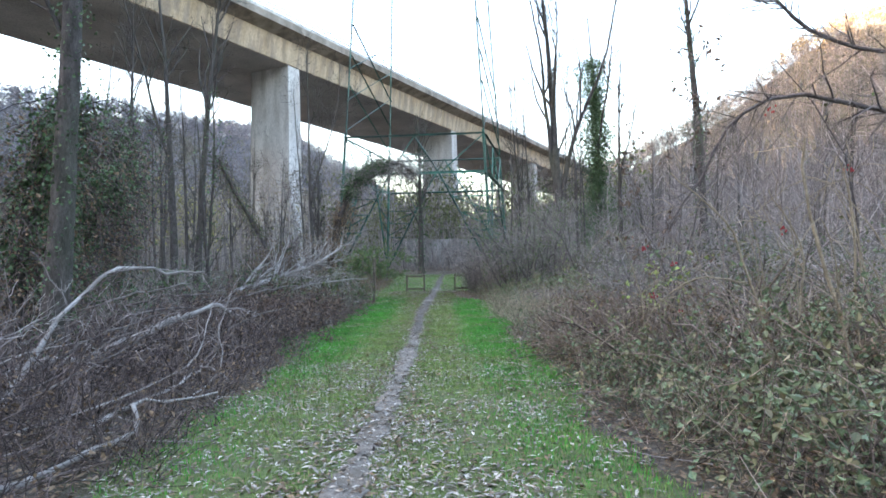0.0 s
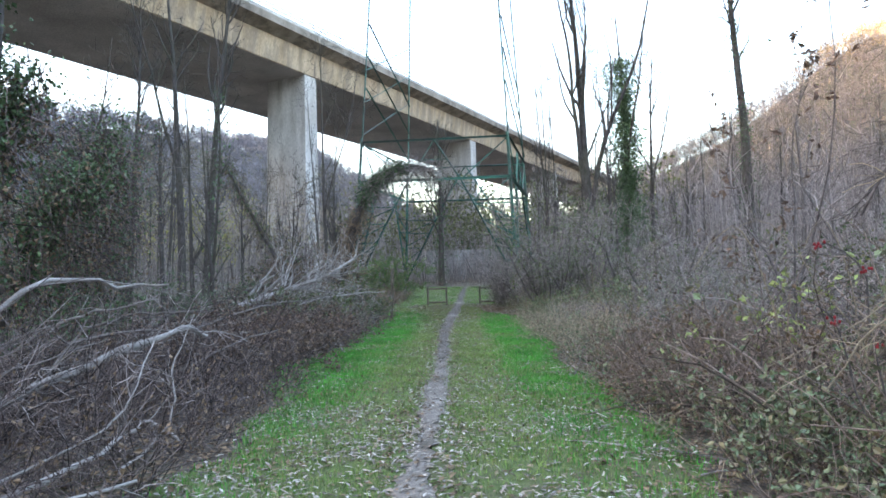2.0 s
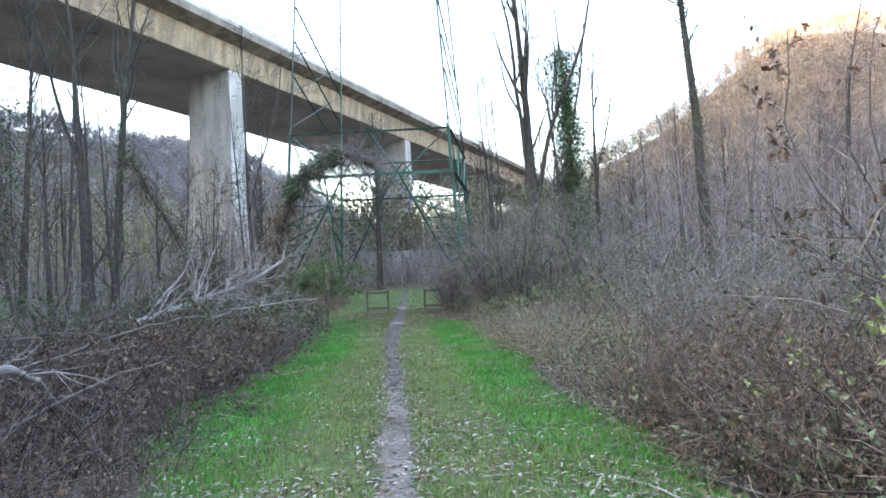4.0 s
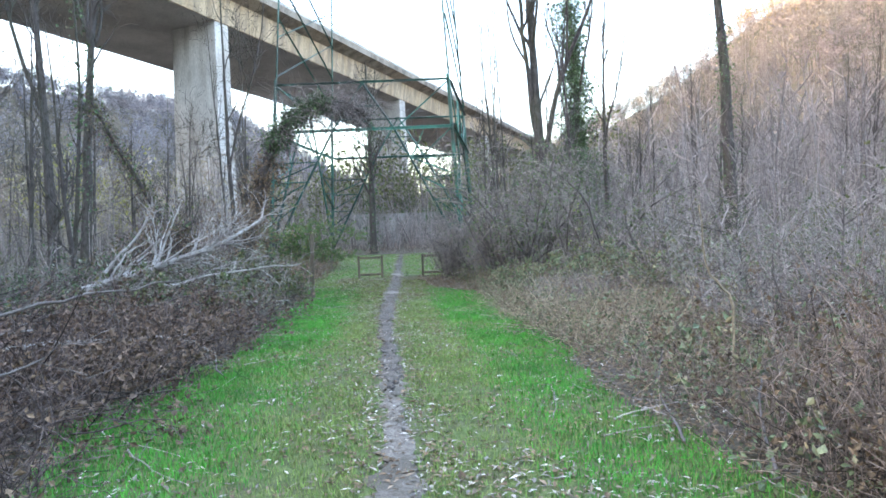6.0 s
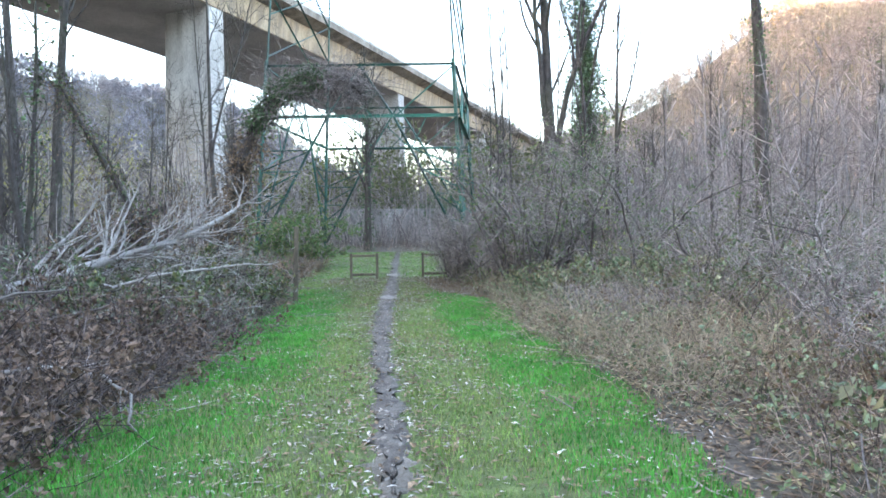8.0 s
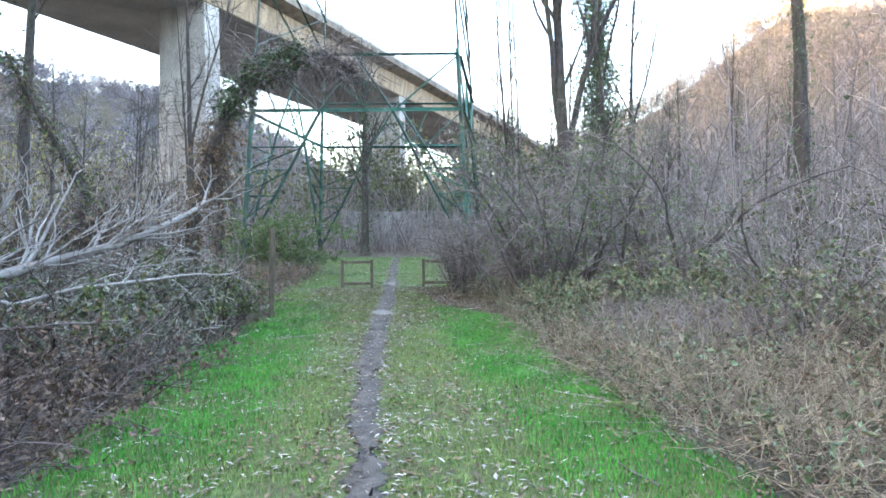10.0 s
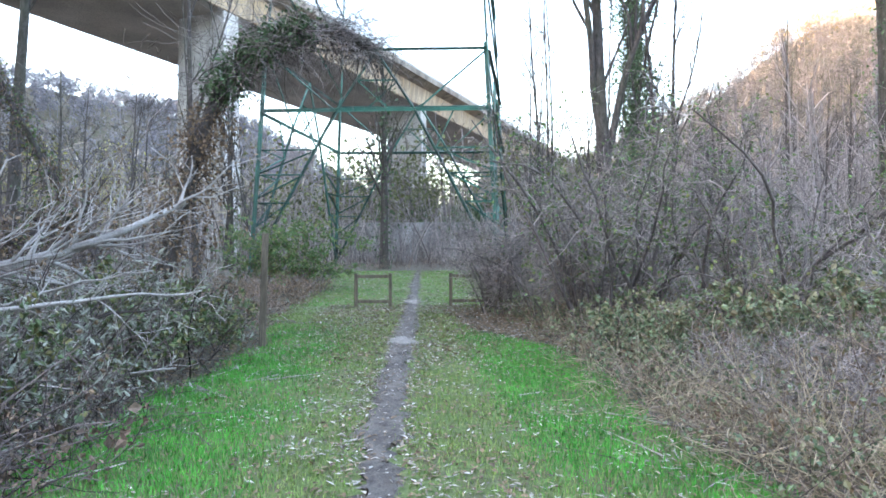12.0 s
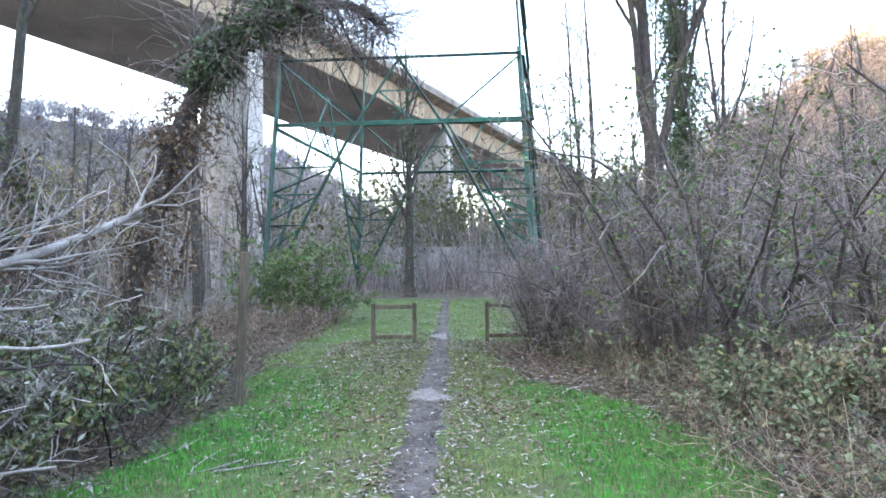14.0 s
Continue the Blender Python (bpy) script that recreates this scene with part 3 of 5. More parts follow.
for i in range(26):
    x, y = rr.uniform(-46, -9), rr.uniform(30, 75)
    bare_tree(x, y, rr.uniform(9, 15), rr.uniform(0.07, 0.14), 100 + i, (rr.normal(0, 0.05), 0), 0.25, 0.4, (1.5, 3), 12, 85, label="slim bare young tree in the wood", group="young trees of the wood")
for i in range(20):
    x, y = rr.uniform(-30, -9), rr.uniform(20, 46)
    bare_tree(x, y, rr.uniform(8, 14), rr.uniform(0.06, 0.13), 150 + i, (rr.normal(0, 0.08), 0), 0.2, 0.45, (1.2, 2.8), 12, 85, label="slim dark bare tree below the viaduct", group="young trees of the wood", ivy=(420 if i % 4 == 0 else 0), ivy_size=(0.08, 0.16))
for i in range(22):
    x, y = rr.uniform(7, 34), rr.uniform(34, 72)
    bare_tree(x, y, rr.uniform(7, 13), rr.uniform(0.06, 0.12), 200 + i, (rr.normal(0, 0.05), 0), 0.25, 0.4, (1.5, 3), 12, 85, label="slim bare young tree in the wood", group="young trees of the wood")


def far_wood(name, label, region, count, seed, tall, mat, twigs=26, keep=None, crown=0, crown_size=(0.4, 1.0), crown_mat=None, crown_aspect=0.5):
    """Bare woodland too far off to count: crowns of fine upright twigs."""
    r = np.random.default_rng(seed)
    x, y = r.uniform(region[0], region[1], count), r.uniform(region[2], region[3], count)
    if keep is not None:
        k = keep(x, y)
        x, y = x[k], y[k]
    K = len(x)
    P0 = np.stack([x, y, height(x, y) - 0.3], axis=1)
    h = r.uniform(tall[0], tall[1], K)
    P = wander(P0, np.array([[0, 0, 1.0]]) + r.normal(0, 0.05, (K, 3)), h, 3, r, 0.04, 0.02)
    R = taper(0.012 * h, 3, 0.2)
    A, RA = sprout(P, R, max(1, K * twigs), 0.3, 1.0, (1.2, 3.2), 3, r, 0.6, 0.12, 0.12, 0.5, 0.3)
    w = thing(name, float(x.mean()), float(y.mean()), float(height(x.mean(), y.mean())), label, "woodland", kind="stuff")
    inv = Matrix.Translation(w.location).inverted()
    o = tubes("stand", [(P, R, 3), (A, np.maximum(RA, 0.03), 3)], mat, w)
    o.matrix_parent_inverse = inv
    if crown:
        k = r.integers(0, K, K * crown)
        a, b = r.uniform(0, 2 * np.pi, len(k)), np.sqrt(r.uniform(0, 1, len(k)))
        v = r.uniform(0.3, 1.02, len(k))
        wd = h[k] * 0.26 * np.sin(np.clip(v, 0, 1) * 2.6)
        c = np.stack([x[k] + np.cos(a) * b * wd, y[k] + np.sin(a) * b * wd, height(x[k], y[k]) + h[k] * v], axis=1)
        leaves("crowns", c, crown_size, crown_mat or mat, r, w, "", crown_aspect).matrix_parent_inverse = inv
    return w


def in_view(x, y):
    return np.degrees(np.arctan2(x, y)) < 58


def slope_p(x, y):
    return (x - 14) * math.cos(radians(12)) - y * math.sin(radians(12))


far_wood("hillside_wood", "bare grey-brown woodland at the foot of the hillside", (14, 90, 20, 110), 1100, 35, (5, 9), BARK_FAR, 7,
         lambda x, y: in_view(x, y) & (np.hypot(x, y) > 40) & (np.hypot(x, y) <= 95))
far_wood("hillside_wood", "bare grey-brown woodland covering the hillside", (14, 200, 20, 330), 7000, 31, (6, 10), BARK_FAR, 2,
         lambda x, y: in_view(x, y) & (np.hypot(x, y) > 85) & (height(x, y) < 46) & (slope_p(x, y) < 125), 30, (0.6, 1.7), FAR_BROWN, 0.13)
far_wood("hillside_wood", "bare brown woodland on the upper hillside", (60, 260, 20, 330), 6500, 37, (6, 10), BARK_FAR, 2,
         lambda x, y: in_view(x, y) & (height(x, y) >= 44) & (height(x, y) < 82 + 5 * wave(x, y, 9.0)) & (slope_p(x, y) < 125) & (np.hypot(x, y) < 290), 40, (0.7, 1.9), FAR_BROWN, 0.16)
# topmost trees take the sunlight-gold colour, also where the ridge shades them
far_wood("crest_wood", "woodland on the sunlit hill crest with the sun's gold put into its colour", (60, 260, 20, 330), 6500, 32, (6, 10), FAR_SUN_GOLD, 2,
         lambda x, y: in_view(x, y) & (height(x, y) >= 80 + 5 * wave(x, y, 9.0)) & (slope_p(x, y) < 125) & (np.hypot(x, y) < 310), 44, (0.6, 1.7), FAR_SUN_GOLD, 0.22)
far_wood("valley_wood", "bare woodland on the valley floor behind the viaduct", (-120, 30, 62, 170), 1700, 33, (6, 12), BARK_FAR, 6, lambda x, y: (x < 0.5 * y - 20), 26, (0.5, 1.4), FAR_TWIG, 0.12)
far_wood("valley_wood", "pale yellow-green trees among the bare wood", (-44, -22, 62, 96), 22, 38, (8, 13), BARK_FAR, 10, None, 130, (0.2, 0.45), FAR_YELLOW)
far_wood("grove", "pale green and ochre bushes and saplings beyond the wall", (-14, 24, 64, 120), 300, 36, (6, 11), BARK_FAR, 10, None, 80, (0.25, 0.6), FAR_GREEN)
# upper far slope wears the haze-tinted colour
far_wood("distant_wood", "bare woodland on the far valley side, distance haze painted in as grey-blue", (-360, 60, 180, 430), 5200, 34, (7, 11), FAR_HAZE, 0, lambda x, y: (x < 30) & (np.degrees(np.arctan2(x, y)) > -50) & (height(x, y) > 26 + 6 * wave(x, y, 14.0)), 40, (1.0, 2.4), FAR_HAZE, 0.22)
far_wood("distant_wood", "pale tan bare woodland on the lower far slope", (-360, 60, 150, 400), 5200, 39, (7, 11), FAR_TWIG, 0, lambda x, y: (x < 30) & (np.degrees(np.arctan2(x, y)) > -50) & (height(x, y) > 2) & (height(x, y) < 28 + 6 * wave(x, y, 14.0)), 40, (1.0, 2.4), FAR_TWIG, 0.16)


# ---------------------------------------------------------------- thickets
def thicket(name, label, region, count, seed, tall, stem_mat, leaf_mat=None, leaf_count=0, leaf_size=(0.04, 0.09), keep=None, arch=-0.06, side=3, thick=0.006, lean=0.5, leaf_aspect=0.6, profile=None, side_len=(0.25, 0.8)):
    r = np.random.default_rng(seed)
    x, y = r.uniform(region[0], region[1], count), r.uniform(region[2], region[3], count)
    if keep is not None:
        k = keep(x, y)
        x, y = x[k], y[k]
    K = len(x)
    h = r.uniform(tall[0], tall[1], K)
    if profile is not None:
        h = h * profile(x, y)
    P0 = np.stack([x, y, height(x, y) - 0.05], axis=1)
    D = np.array([[0, 0, 1.0]]) + r.normal(0, lean, (K, 3)) * np.array([1, 1, 0.2])
    P = wander(P0, D, h, 6, r, 0.18, arch)
    R = taper(np.clip(thick * h, 0.003, 0.03) * r.uniform(0.6, 1.7, K), 6, 0.3)
    A, RA = sprout(P, R, K * side, 0.15, 1.0, side_len, 4, r, 0.8, 0.28, -0.02, 0.7, 0.4)
    t = thing(name, float(x.mean()), float(y.mean()), float(height(x.mean(), y.mean())), label, "undergrowth", kind="stuff")
    inv = Matrix.Translation(t.location).inverted()
    tubes("stems", [(P, R, 3), (A, np.maximum(RA, 0.003), 3)], stem_mat, t).matrix_parent_inverse = inv
    if leaf_mat:
        leaves("leaves", along(np.concatenate([A]), leaf_count, r, 0.03), leaf_size, leaf_mat, r, t, "", leaf_aspect).matrix_parent_inverse = inv
    return t


def mound(x, y):
    return 0.28 + (0.52 + 0.30 * ss(15, 9, y)) * ss(1.9, 4.2 - 1.2 * ss(15, 9, y), x) + 0.35 * wave(x, y, 1.3, 0.7) * wave(x, y, 2.9, 0.2)


def thin_out(a, b, seed=1):
    return lambda x, y: np.random.default_rng(seed).uniform(0, 1, len(x)) < ss(a, b, x + 0.35 * wave(y, x, 1.6))


thicket("bramble_thicket", "tangled grey-brown brambles with sparse green leaves on the bank", (1.5, 7.5, 1.5, 31), 2900, 41, (0.9, 2.1), TWIG_RED, LEAF_BRAMBLE, 34000, (0.03, 0.08), thin_out(1.6, 2.3), arch=-0.10, side=2, thick=0.0055, lean=0.9, profile=mound)
thicket("bramble_thicket", "dry brown leaves and stalks among the brambles", (1.6, 8, 1.5, 31), 900, 50, (0.6, 1.5), TWIG_RED, LEAF_BROWN, 22000, (0.03, 0.075), thin_out(1.6, 2.3, 2), arch=-0.12, side=4, thick=0.004, lean=1.0, profile=mound)
thicket("grey_scrub", "grey twiggy low shrubs behind the brambles", (4.5, 18, 3, 40), 620, 42, (1.0, 2.2), TWIG, LEAF_GREEN, 12000, (0.04, 0.08), side=9, lean=0.45, arch=-0.01, thick=0.006, side_len=(0.3, 0.9))
thicket("tall_scrub", "tall bare grey saplings above the shrubs", (5.5, 26, 5, 60), 330, 43, (2.6, 5.6), TWIG, LEAF_GREEN, 3000, (0.05, 0.09), side=26, lean=0.14, arch=0.02, thick=0.0042, side_len=(0.4, 1.2))
thicket("brush_pile", "tangled heap of cut grey-brown twigs beside the path", (-8.5, -2.2, 1.8, 22), 2700, 44, (0.7, 1.75), TWIG_DARK, LEAF_BROWN, 6000, (0.03, 0.07), side=5, lean=1.6, arch=-0.03, keep=lambda x, y: x < -2.35 - 0.75 * ss(7, 14, y) + 0.25 * wave(y, x, 0.9), profile=lambda x, y: 0.25 + 0.75 * ss(-2.4, -4.2, x))
thicket("brush_pile", "dark tangle of cut twigs at the grass edge", (-7.0, -2.2, 1.5, 13), 1400, 60, (0.5, 1.25), TWIG_DARK, LEAF_BROWN, 4000, (0.03, 0.07), side=4, lean=1.6, arch=-0.03, keep=lambda x, y: x < -2.35 - 0.65 * ss(7, 14, y) + 0.25 * wave(y, x, 0.9), profile=lambda x, y: 0.25 + 0.75 * ss(-2.3, -3.8, x))
thicket("dead_leaf_heap", "reddish-brown dead leafy twigs heaped at the grass edge", (-7.0, -3.0, 13.2, 20.5), 520, 54, (0.6, 1.35), TWIG_DARK, LEAF_RUST, 19000, (0.04, 0.09), side=6, lean=0.9, arch=-0.08)
thicket("withered_shrubbery", "withered grey-green leafy branches heaped beside the grass", (-8.5, -3.3, 20, 28), 560, 45, (0.8, 2.3), TWIG_DARK, LEAF_SILVER, 7500, (0.06, 0.13), side=6, lean=0.9, arch=-0.05, leaf_aspect=0.28, profile=lambda x, y: 0.4 + 0.6 * ss(-3.2, -4.8, x))
thicket("withered_shrubbery", "dark green leafy undergrowth below the withered branches", (-8.5, -3.3, 20, 28), 420, 55, (0.5, 1.5), TWIG_DARK, LEAF_GREEN, 26000, (0.05, 0.11), side=5, lean=0.7, arch=-0.05)
thicket("left_scrub", "bare scrub and saplings under the viaduct", (-42, -6, 28, 66), 330, 46, (1.5, 4.5), TWIG, LEAF_GREEN, 5000, (0.06, 0.14), side=11, lean=0.2, arch=0.0, side_len=(0.4, 1.4))
thicket("left_scrub", "brownish scrub behind the heap of branches", (-22, -7.5, 4, 30), 300, 47, (1.0, 3.0), BARK_DARK, LEAF_GREEN, 7000, (0.04, 0.09), side=10, lean=0.3, arch=0.0, side_len=(0.3, 1.1))
thicket("left_scrub", "dark leafy ivy undergrowth behind the brush heap", (-17, -7.6, 11, 27), 380, 76, (0.9, 2.4), TWIG_DARK, IVY, 15000, (0.06, 0.12), side=7, lean=0.5, arch=-0.04, side_len=(0.3, 0.9))
thicket("dry_weeds", "low dry straw-coloured weeds along the grass edge", (1.65, 4.2, 3, 28), 1900, 48, (0.25, 0.7), STRAW, None, 0, side=2, lean=1.3, arch=-0.14, thick=0.0055, keep=lambda x, y: np.random.default_rng(3).uniform(0, 1, len(x)) < 0.22 + 0.78 * ss(16, 18, y) * ss(25, 23, y))
thicket("dry_weeds", "curtain of dry brown stalks below the brambles", (1.75, 3.3, 8.6, 12.5), 900, 72, (0.6, 1.25), TWIG_RED, LEAF_BROWN, 2600, (0.03, 0.07), thin_out(1.75, 2.2, 6), arch=-0.05, side=2, thick=0.005, lean=0.25, profile=lambda x, y: 0.55 + 0.45 * ss(1.7, 2.5, x))
thicket("bramble_thicket", "leafy olive brambles with yellowing leaves", (1.9, 5.0, 1.5, 9), 500, 73, (0.4, 1.1), TWIG_RED, LEAF_BRAMBLE, 12000, (0.035, 0.08), thin_out(1.9, 2.8, 7), arch=-0.14, side=4, lean=0.9)
thicket("dry_weeds", "flattened heap of pale dry straw beside the grass", (1.9, 5.0, 16.5, 22.5), 1300, 77, (0.45, 1.1), STRAW, None, 0, thin_out(1.9, 2.5, 8), side=2, lean=1.5, arch=-0.13, thick=0.005)
thicket("dry_weeds", "clump of feathery pale grey dead weeds", (2.7, 5.4, 20.4, 23.6), 800, 78, (0.5, 1.0), TWIG, None, 0, side=6, lean=0.35, arch=-0.02, thick=0.003, side_len=(0.12, 0.35))
thicket("dry_weeds", "stand of feathery grey dead weeds on the bank", (4.5, 8.5, 13.5, 19.5), 380, 79, (0.9, 1.7), TWIG, None, 0, side=7, lean=0.25, arch=-0.02, thick=0.003, side_len=(0.15, 0.4))
thicket("edge_weeds", "low weeds and dead leaves at the foot of the brambles", (1.35, 3.0, 1.5, 30), 1100, 59, (0.15, 0.5), TWIG_RED, LEAF_BRAMBLE, 14000, (0.025, 0.065), thin_out(1.35, 1.9, 4), arch=-0.12, side=3, lean=0.9)
thicket("field_scrub", "low reddish-brown scrub behind the small field", (-10, 11, 46.5, 53), 450, 49, (0.4, 1.2), TWIG_RED, None, 0, side=6, lean=0.4, arch=-0.02)
thicket("field_scrub", "thin dark stems before the far wall", (-10, 13, 54, 60.4), 620, 56, (1.5, 5.0), TWIG, None, 0, side=9, lean=0.2, arch=0.0)
thicket("field_scrub", "reddish-brown scrub beside the wooden post", (-7, -3.2, 28.5, 38), 330, 57, (0.3, 0.9), TWIG_RED, LEAF_BROWN, 6000, (0.04, 0.08), side=5, lean=0.6, arch=-0.06)
thicket("path_scrub", "dark twiggy scrub crowding the barrier", (1.6, 7, 29, 44), 340, 58, (0.6, 1.9), TWIG, LEAF_GREEN, 3500, (0.04, 0.07), side=10, lean=0.45, arch=-0.02, side_len=(0.3, 0.9))


# ---------------------------------------------------------------- grass and fallen leaves
def blades(name, label, n, seed, density, tall, wide, mat, y0=1.5, y1=46):
    r = np.random.default_rng(seed)
    x = r.uniform(-3.9, 3.4, n)
    y = np.where(r.uniform(0, 1, n) < 0.86, r.uniform(y0, 31, n), r.uniform(31, y1, n))
    k = r.uniform(0, 1, n) < density(x, y)
    x, y = x[k], y[k]
    K = len(x)
    h = r.uniform(tall[0], tall[1], K)
    a = r.uniform(0, 2 * np.pi, K)
    d = np.stack([np.cos(a), np.sin(a), np.zeros(K)], axis=1)
    s = np.stack([-np.sin(a), np.cos(a), np.zeros(K)], axis=1) * (r.uniform(wide[0], wide[1], K) / 2)[:, None]
    b = np.stack([x, y, height(x, y) - 0.005], axis=1)
    bend = r.uniform(0.15, 0.75, K)[:, None] * h[:, None]
    up = np.array([0, 0, 1.0])
    t = b + d * bend + up * h[:, None] * 0.95
    V = np.stack([b - s, b + s, t + s * 0.25, t - s * 0.25], axis=1).reshape(-1, 3)
    g = put(name, raw_mesh(name, V, [np.arange(K * 4).reshape(-1, 4)], mat))
    return tagged(g, label, "grass", kind="stuff")


def patch(x, y, s, k):
    return 0.5 + 0.5 * wave(x, y, s, k)


def off_path(x, y):
    return np.abs(x - path_x(y))


def strip(x, y):
    l = -3.2 + 0.85 * ss(14, 7, y) + 0.25 * wave(y, x * 0, 1.3) + 0.14 * wave(y, x * 0 + 1, 0.37) - 0.2 * ss(26, 32, y)
    rgt = 1.6 + 0.26 * wave(y, x * 0 + 2, 1.1) + 0.13 * wave(y, x * 0 + 3, 0.31) - 0.25 * ss(9, 5, y) + 0.15 * ss(14, 20, y) - 1.25 * ss(26, 29, y)
    field = ss(31, 34, y) * (x > -3.6) * (x < 3.4)
    return np.maximum(ss(l - 0.15, l + 0.15, x) * ss(rgt + 0.15, rgt - 0.15, x), field)


tx, ty = np.meshgrid(np.arange(-4.2, 3.8, 0.14), np.arange(-5, 47.5, 0.2))
tz = height(tx, ty) + np.where(strip(tx, ty) > 0.35, 0.012, -0.04)
ti = np.arange(tx.size).reshape(tx.shape)
turf = put("turf", raw_mesh("turf", np.stack([tx, ty, tz], axis=-1).reshape(-1, 3), [np.stack([ti[:-1, :-1], ti[:-1, 1:], ti[1:, 1:], ti[1:, :-1]], axis=-1).reshape(-1, 4)], TURF))
tagged(turf, "mossy green turf with bare brown patches", "lawn", kind="structure")


def lush(x, y):
    edge = np.maximum(ss(-1.3, -2.2, x), ss(0.15, 0.8, x)) * (1 - ss(26, 30, y)) + 0.22 * ss(31, 33, y)
    return strip(x, y) * edge * (0.34 + 0.66 * ss(7, 15, y)) * (0.42 + 0.58 * ss(0.25, 0.6, patch(x, y, 0.55, 0.4))) * (off_path(x, y) > 0.3)


def worn(x, y):
    return (0.5 + 0.5 * ss(6, 12, y)) * strip(x, y) * (0.40 + 0.60 * ss(0.30, 0.70, patch(x, y, 0.42, 1.7))) * ss(0.06, 0.34, off_path(x, y)) * (1 - 0.75 * lush(x, y)) * (1 - 0.35 * ss(17, 23, y))


blades("lush_grass", "bright green lush grass along the path", 640000, 51, lush, (0.03, 0.085), (0.006, 0.011), GRASS)
blades("worn_grass", "short worn yellowish green grass", 760000, 52, worn, (0.025, 0.07), (0.006, 0.011), GRASS_DRY)


def litter(name, label, n, seed, density, size, mat, aspect, region):
    r = np.random.default_rng(seed)
    x, y = r.uniform(region[0], region[1], n), r.uniform(region[2], region[3], n)
    k = r.uniform(0, 1, n) < density(x, y)
    x, y = x[k], y[k]
    c = np.stack([x, y, height(x, y) + r.uniform(0.012, 0.035, len(x))], axis=1)
    return tagged(leaves(name, c, size, mat, r, None, "", aspect, 0.82), label, "leaf litter", kind="stuff")


litter("fallen_leaves", "pale grey slender fallen leaves on the grass", 72000, 61, lambda x, y: strip(x, y) * (0.15 + 0.85 * ss(0.35, 0.75, patch(x, y, 0.45, 0.9))) * (1 - 0.40 * ss(8, 14, y)) * (1 - 0.5 * ss(1.0, 2.6, np.abs(x + 0.6)) * ss(7, 12, y)), (0.04, 0.095), LEAF_PALE, 0.28, (-3.8, 2.6, 1.2, 33))
litter("fallen_leaves", "thick scatter of pale fallen leaves", 11000, 64, lambda x, y: strip(x + 0.2, y) * (0.25 + 0.75 * ss(0.3, 0.7, patch(x, y, 0.6, 0.2))), (0.045, 0.10), LEAF_PALE, 0.30, (-3.6, 2.4, 1.0, 10.5))
litter("fallen_leaves", "pale leaves below the brambles", 9000, 66, lambda x, y: (1 - strip(x, y)) * (x > 0) * ss(0.3, 0.7, patch(x, y, 0.7, 0.3)), (0.03, 0.08), LEAF_PALE, 0.35, (0.8, 4.2, 1.0, 31))
litter("fallen_leaves", "brown dead leaves below the brush", 10000, 67, lambda x, y: (1 - strip(x, y)), (0.035, 0.09), LEAF_BROWN, 0.5, (-5.2, -2.4, 1.0, 30))
litter("fallen_leaves", "brown dead leaves below the brambles", 15000, 68, lambda x, y: (1 - strip(x, y)), (0.03, 0.08), LEAF_BROWN, 0.5, (0.9, 4.0, 1.0, 30))
litter("fallen_leaves", "carpet of dull fallen leaves before the barrier", 9000, 69, lambda x, y: ss(0.2, 0.5, off_path(x, y)) * ss(24, 26.5, y), (0.04, 0.09), LEAF_PALE, 0.45, (-2.6, 2.6, 22, 33))
litter("fallen_leaves", "brown leaf carpet before the barrier", 11000, 70, lambda x, y: ss(0.2, 0.5, off_path(x, y)) * ss(24, 26.5, y), (0.04, 0.09), LEAF_BROWN, 0.5, (-2.6, 2.6, 22, 33))
litter("fallen_leaves", "pale fallen leaves scattered over the small field", 6500, 74, lambda x, y: 0.3 + 0.7 * ss(0.3, 0.7, patch(x, y, 0.8, 0.5)), (0.05, 0.11), LEAF_PALE, 0.45, (-3.6, 3.4, 32, 46))
litter("fallen_leaves", "brown leaf scraps along the edges of the path", 9000, 75, lambda x, y: ss(0.12, 0.2, off_path(x, y)) * ss(0.55, 0.25, off_path(x, y)), (0.03, 0.07), LEAF_BROWN, 0.5, (-1.6, 0.4, 1.5, 33))
litter("fallen_leaves", "brown curled leaves among the grass", 26000, 65, lambda x, y: strip(x, y) * (0.1 + 0.9 * ss(0.4, 0.8, patch(x, y, 0.5, 0.6))), (0.03, 0.075), LEAF_BROWN, 0.5, (-3.6, 2.4, 1.0, 31))
litter("fallen_leaves", "pale and brown fallen leaves on the trodden path", 13000, 63, lambda x, y: ss(0.5, 0.2, off_path(x, y)) * (0.55 + 0.45 * ss(22, 26, y) + 0.45 * ss(10, 4, y)), (0.035, 0.085), LEAF_PALE, 0.35, (-1.3, 0.5, 1.2, 33))
litter("fallen_leaves", "brown withered leaves on the soil", 42000, 62, lambda x, y: 0.12 + 0.88 * (1 - strip(x, y)), (0.04, 0.10), LEAF_BROWN, 0.5, (-6, 5.5, 1.5, 34))


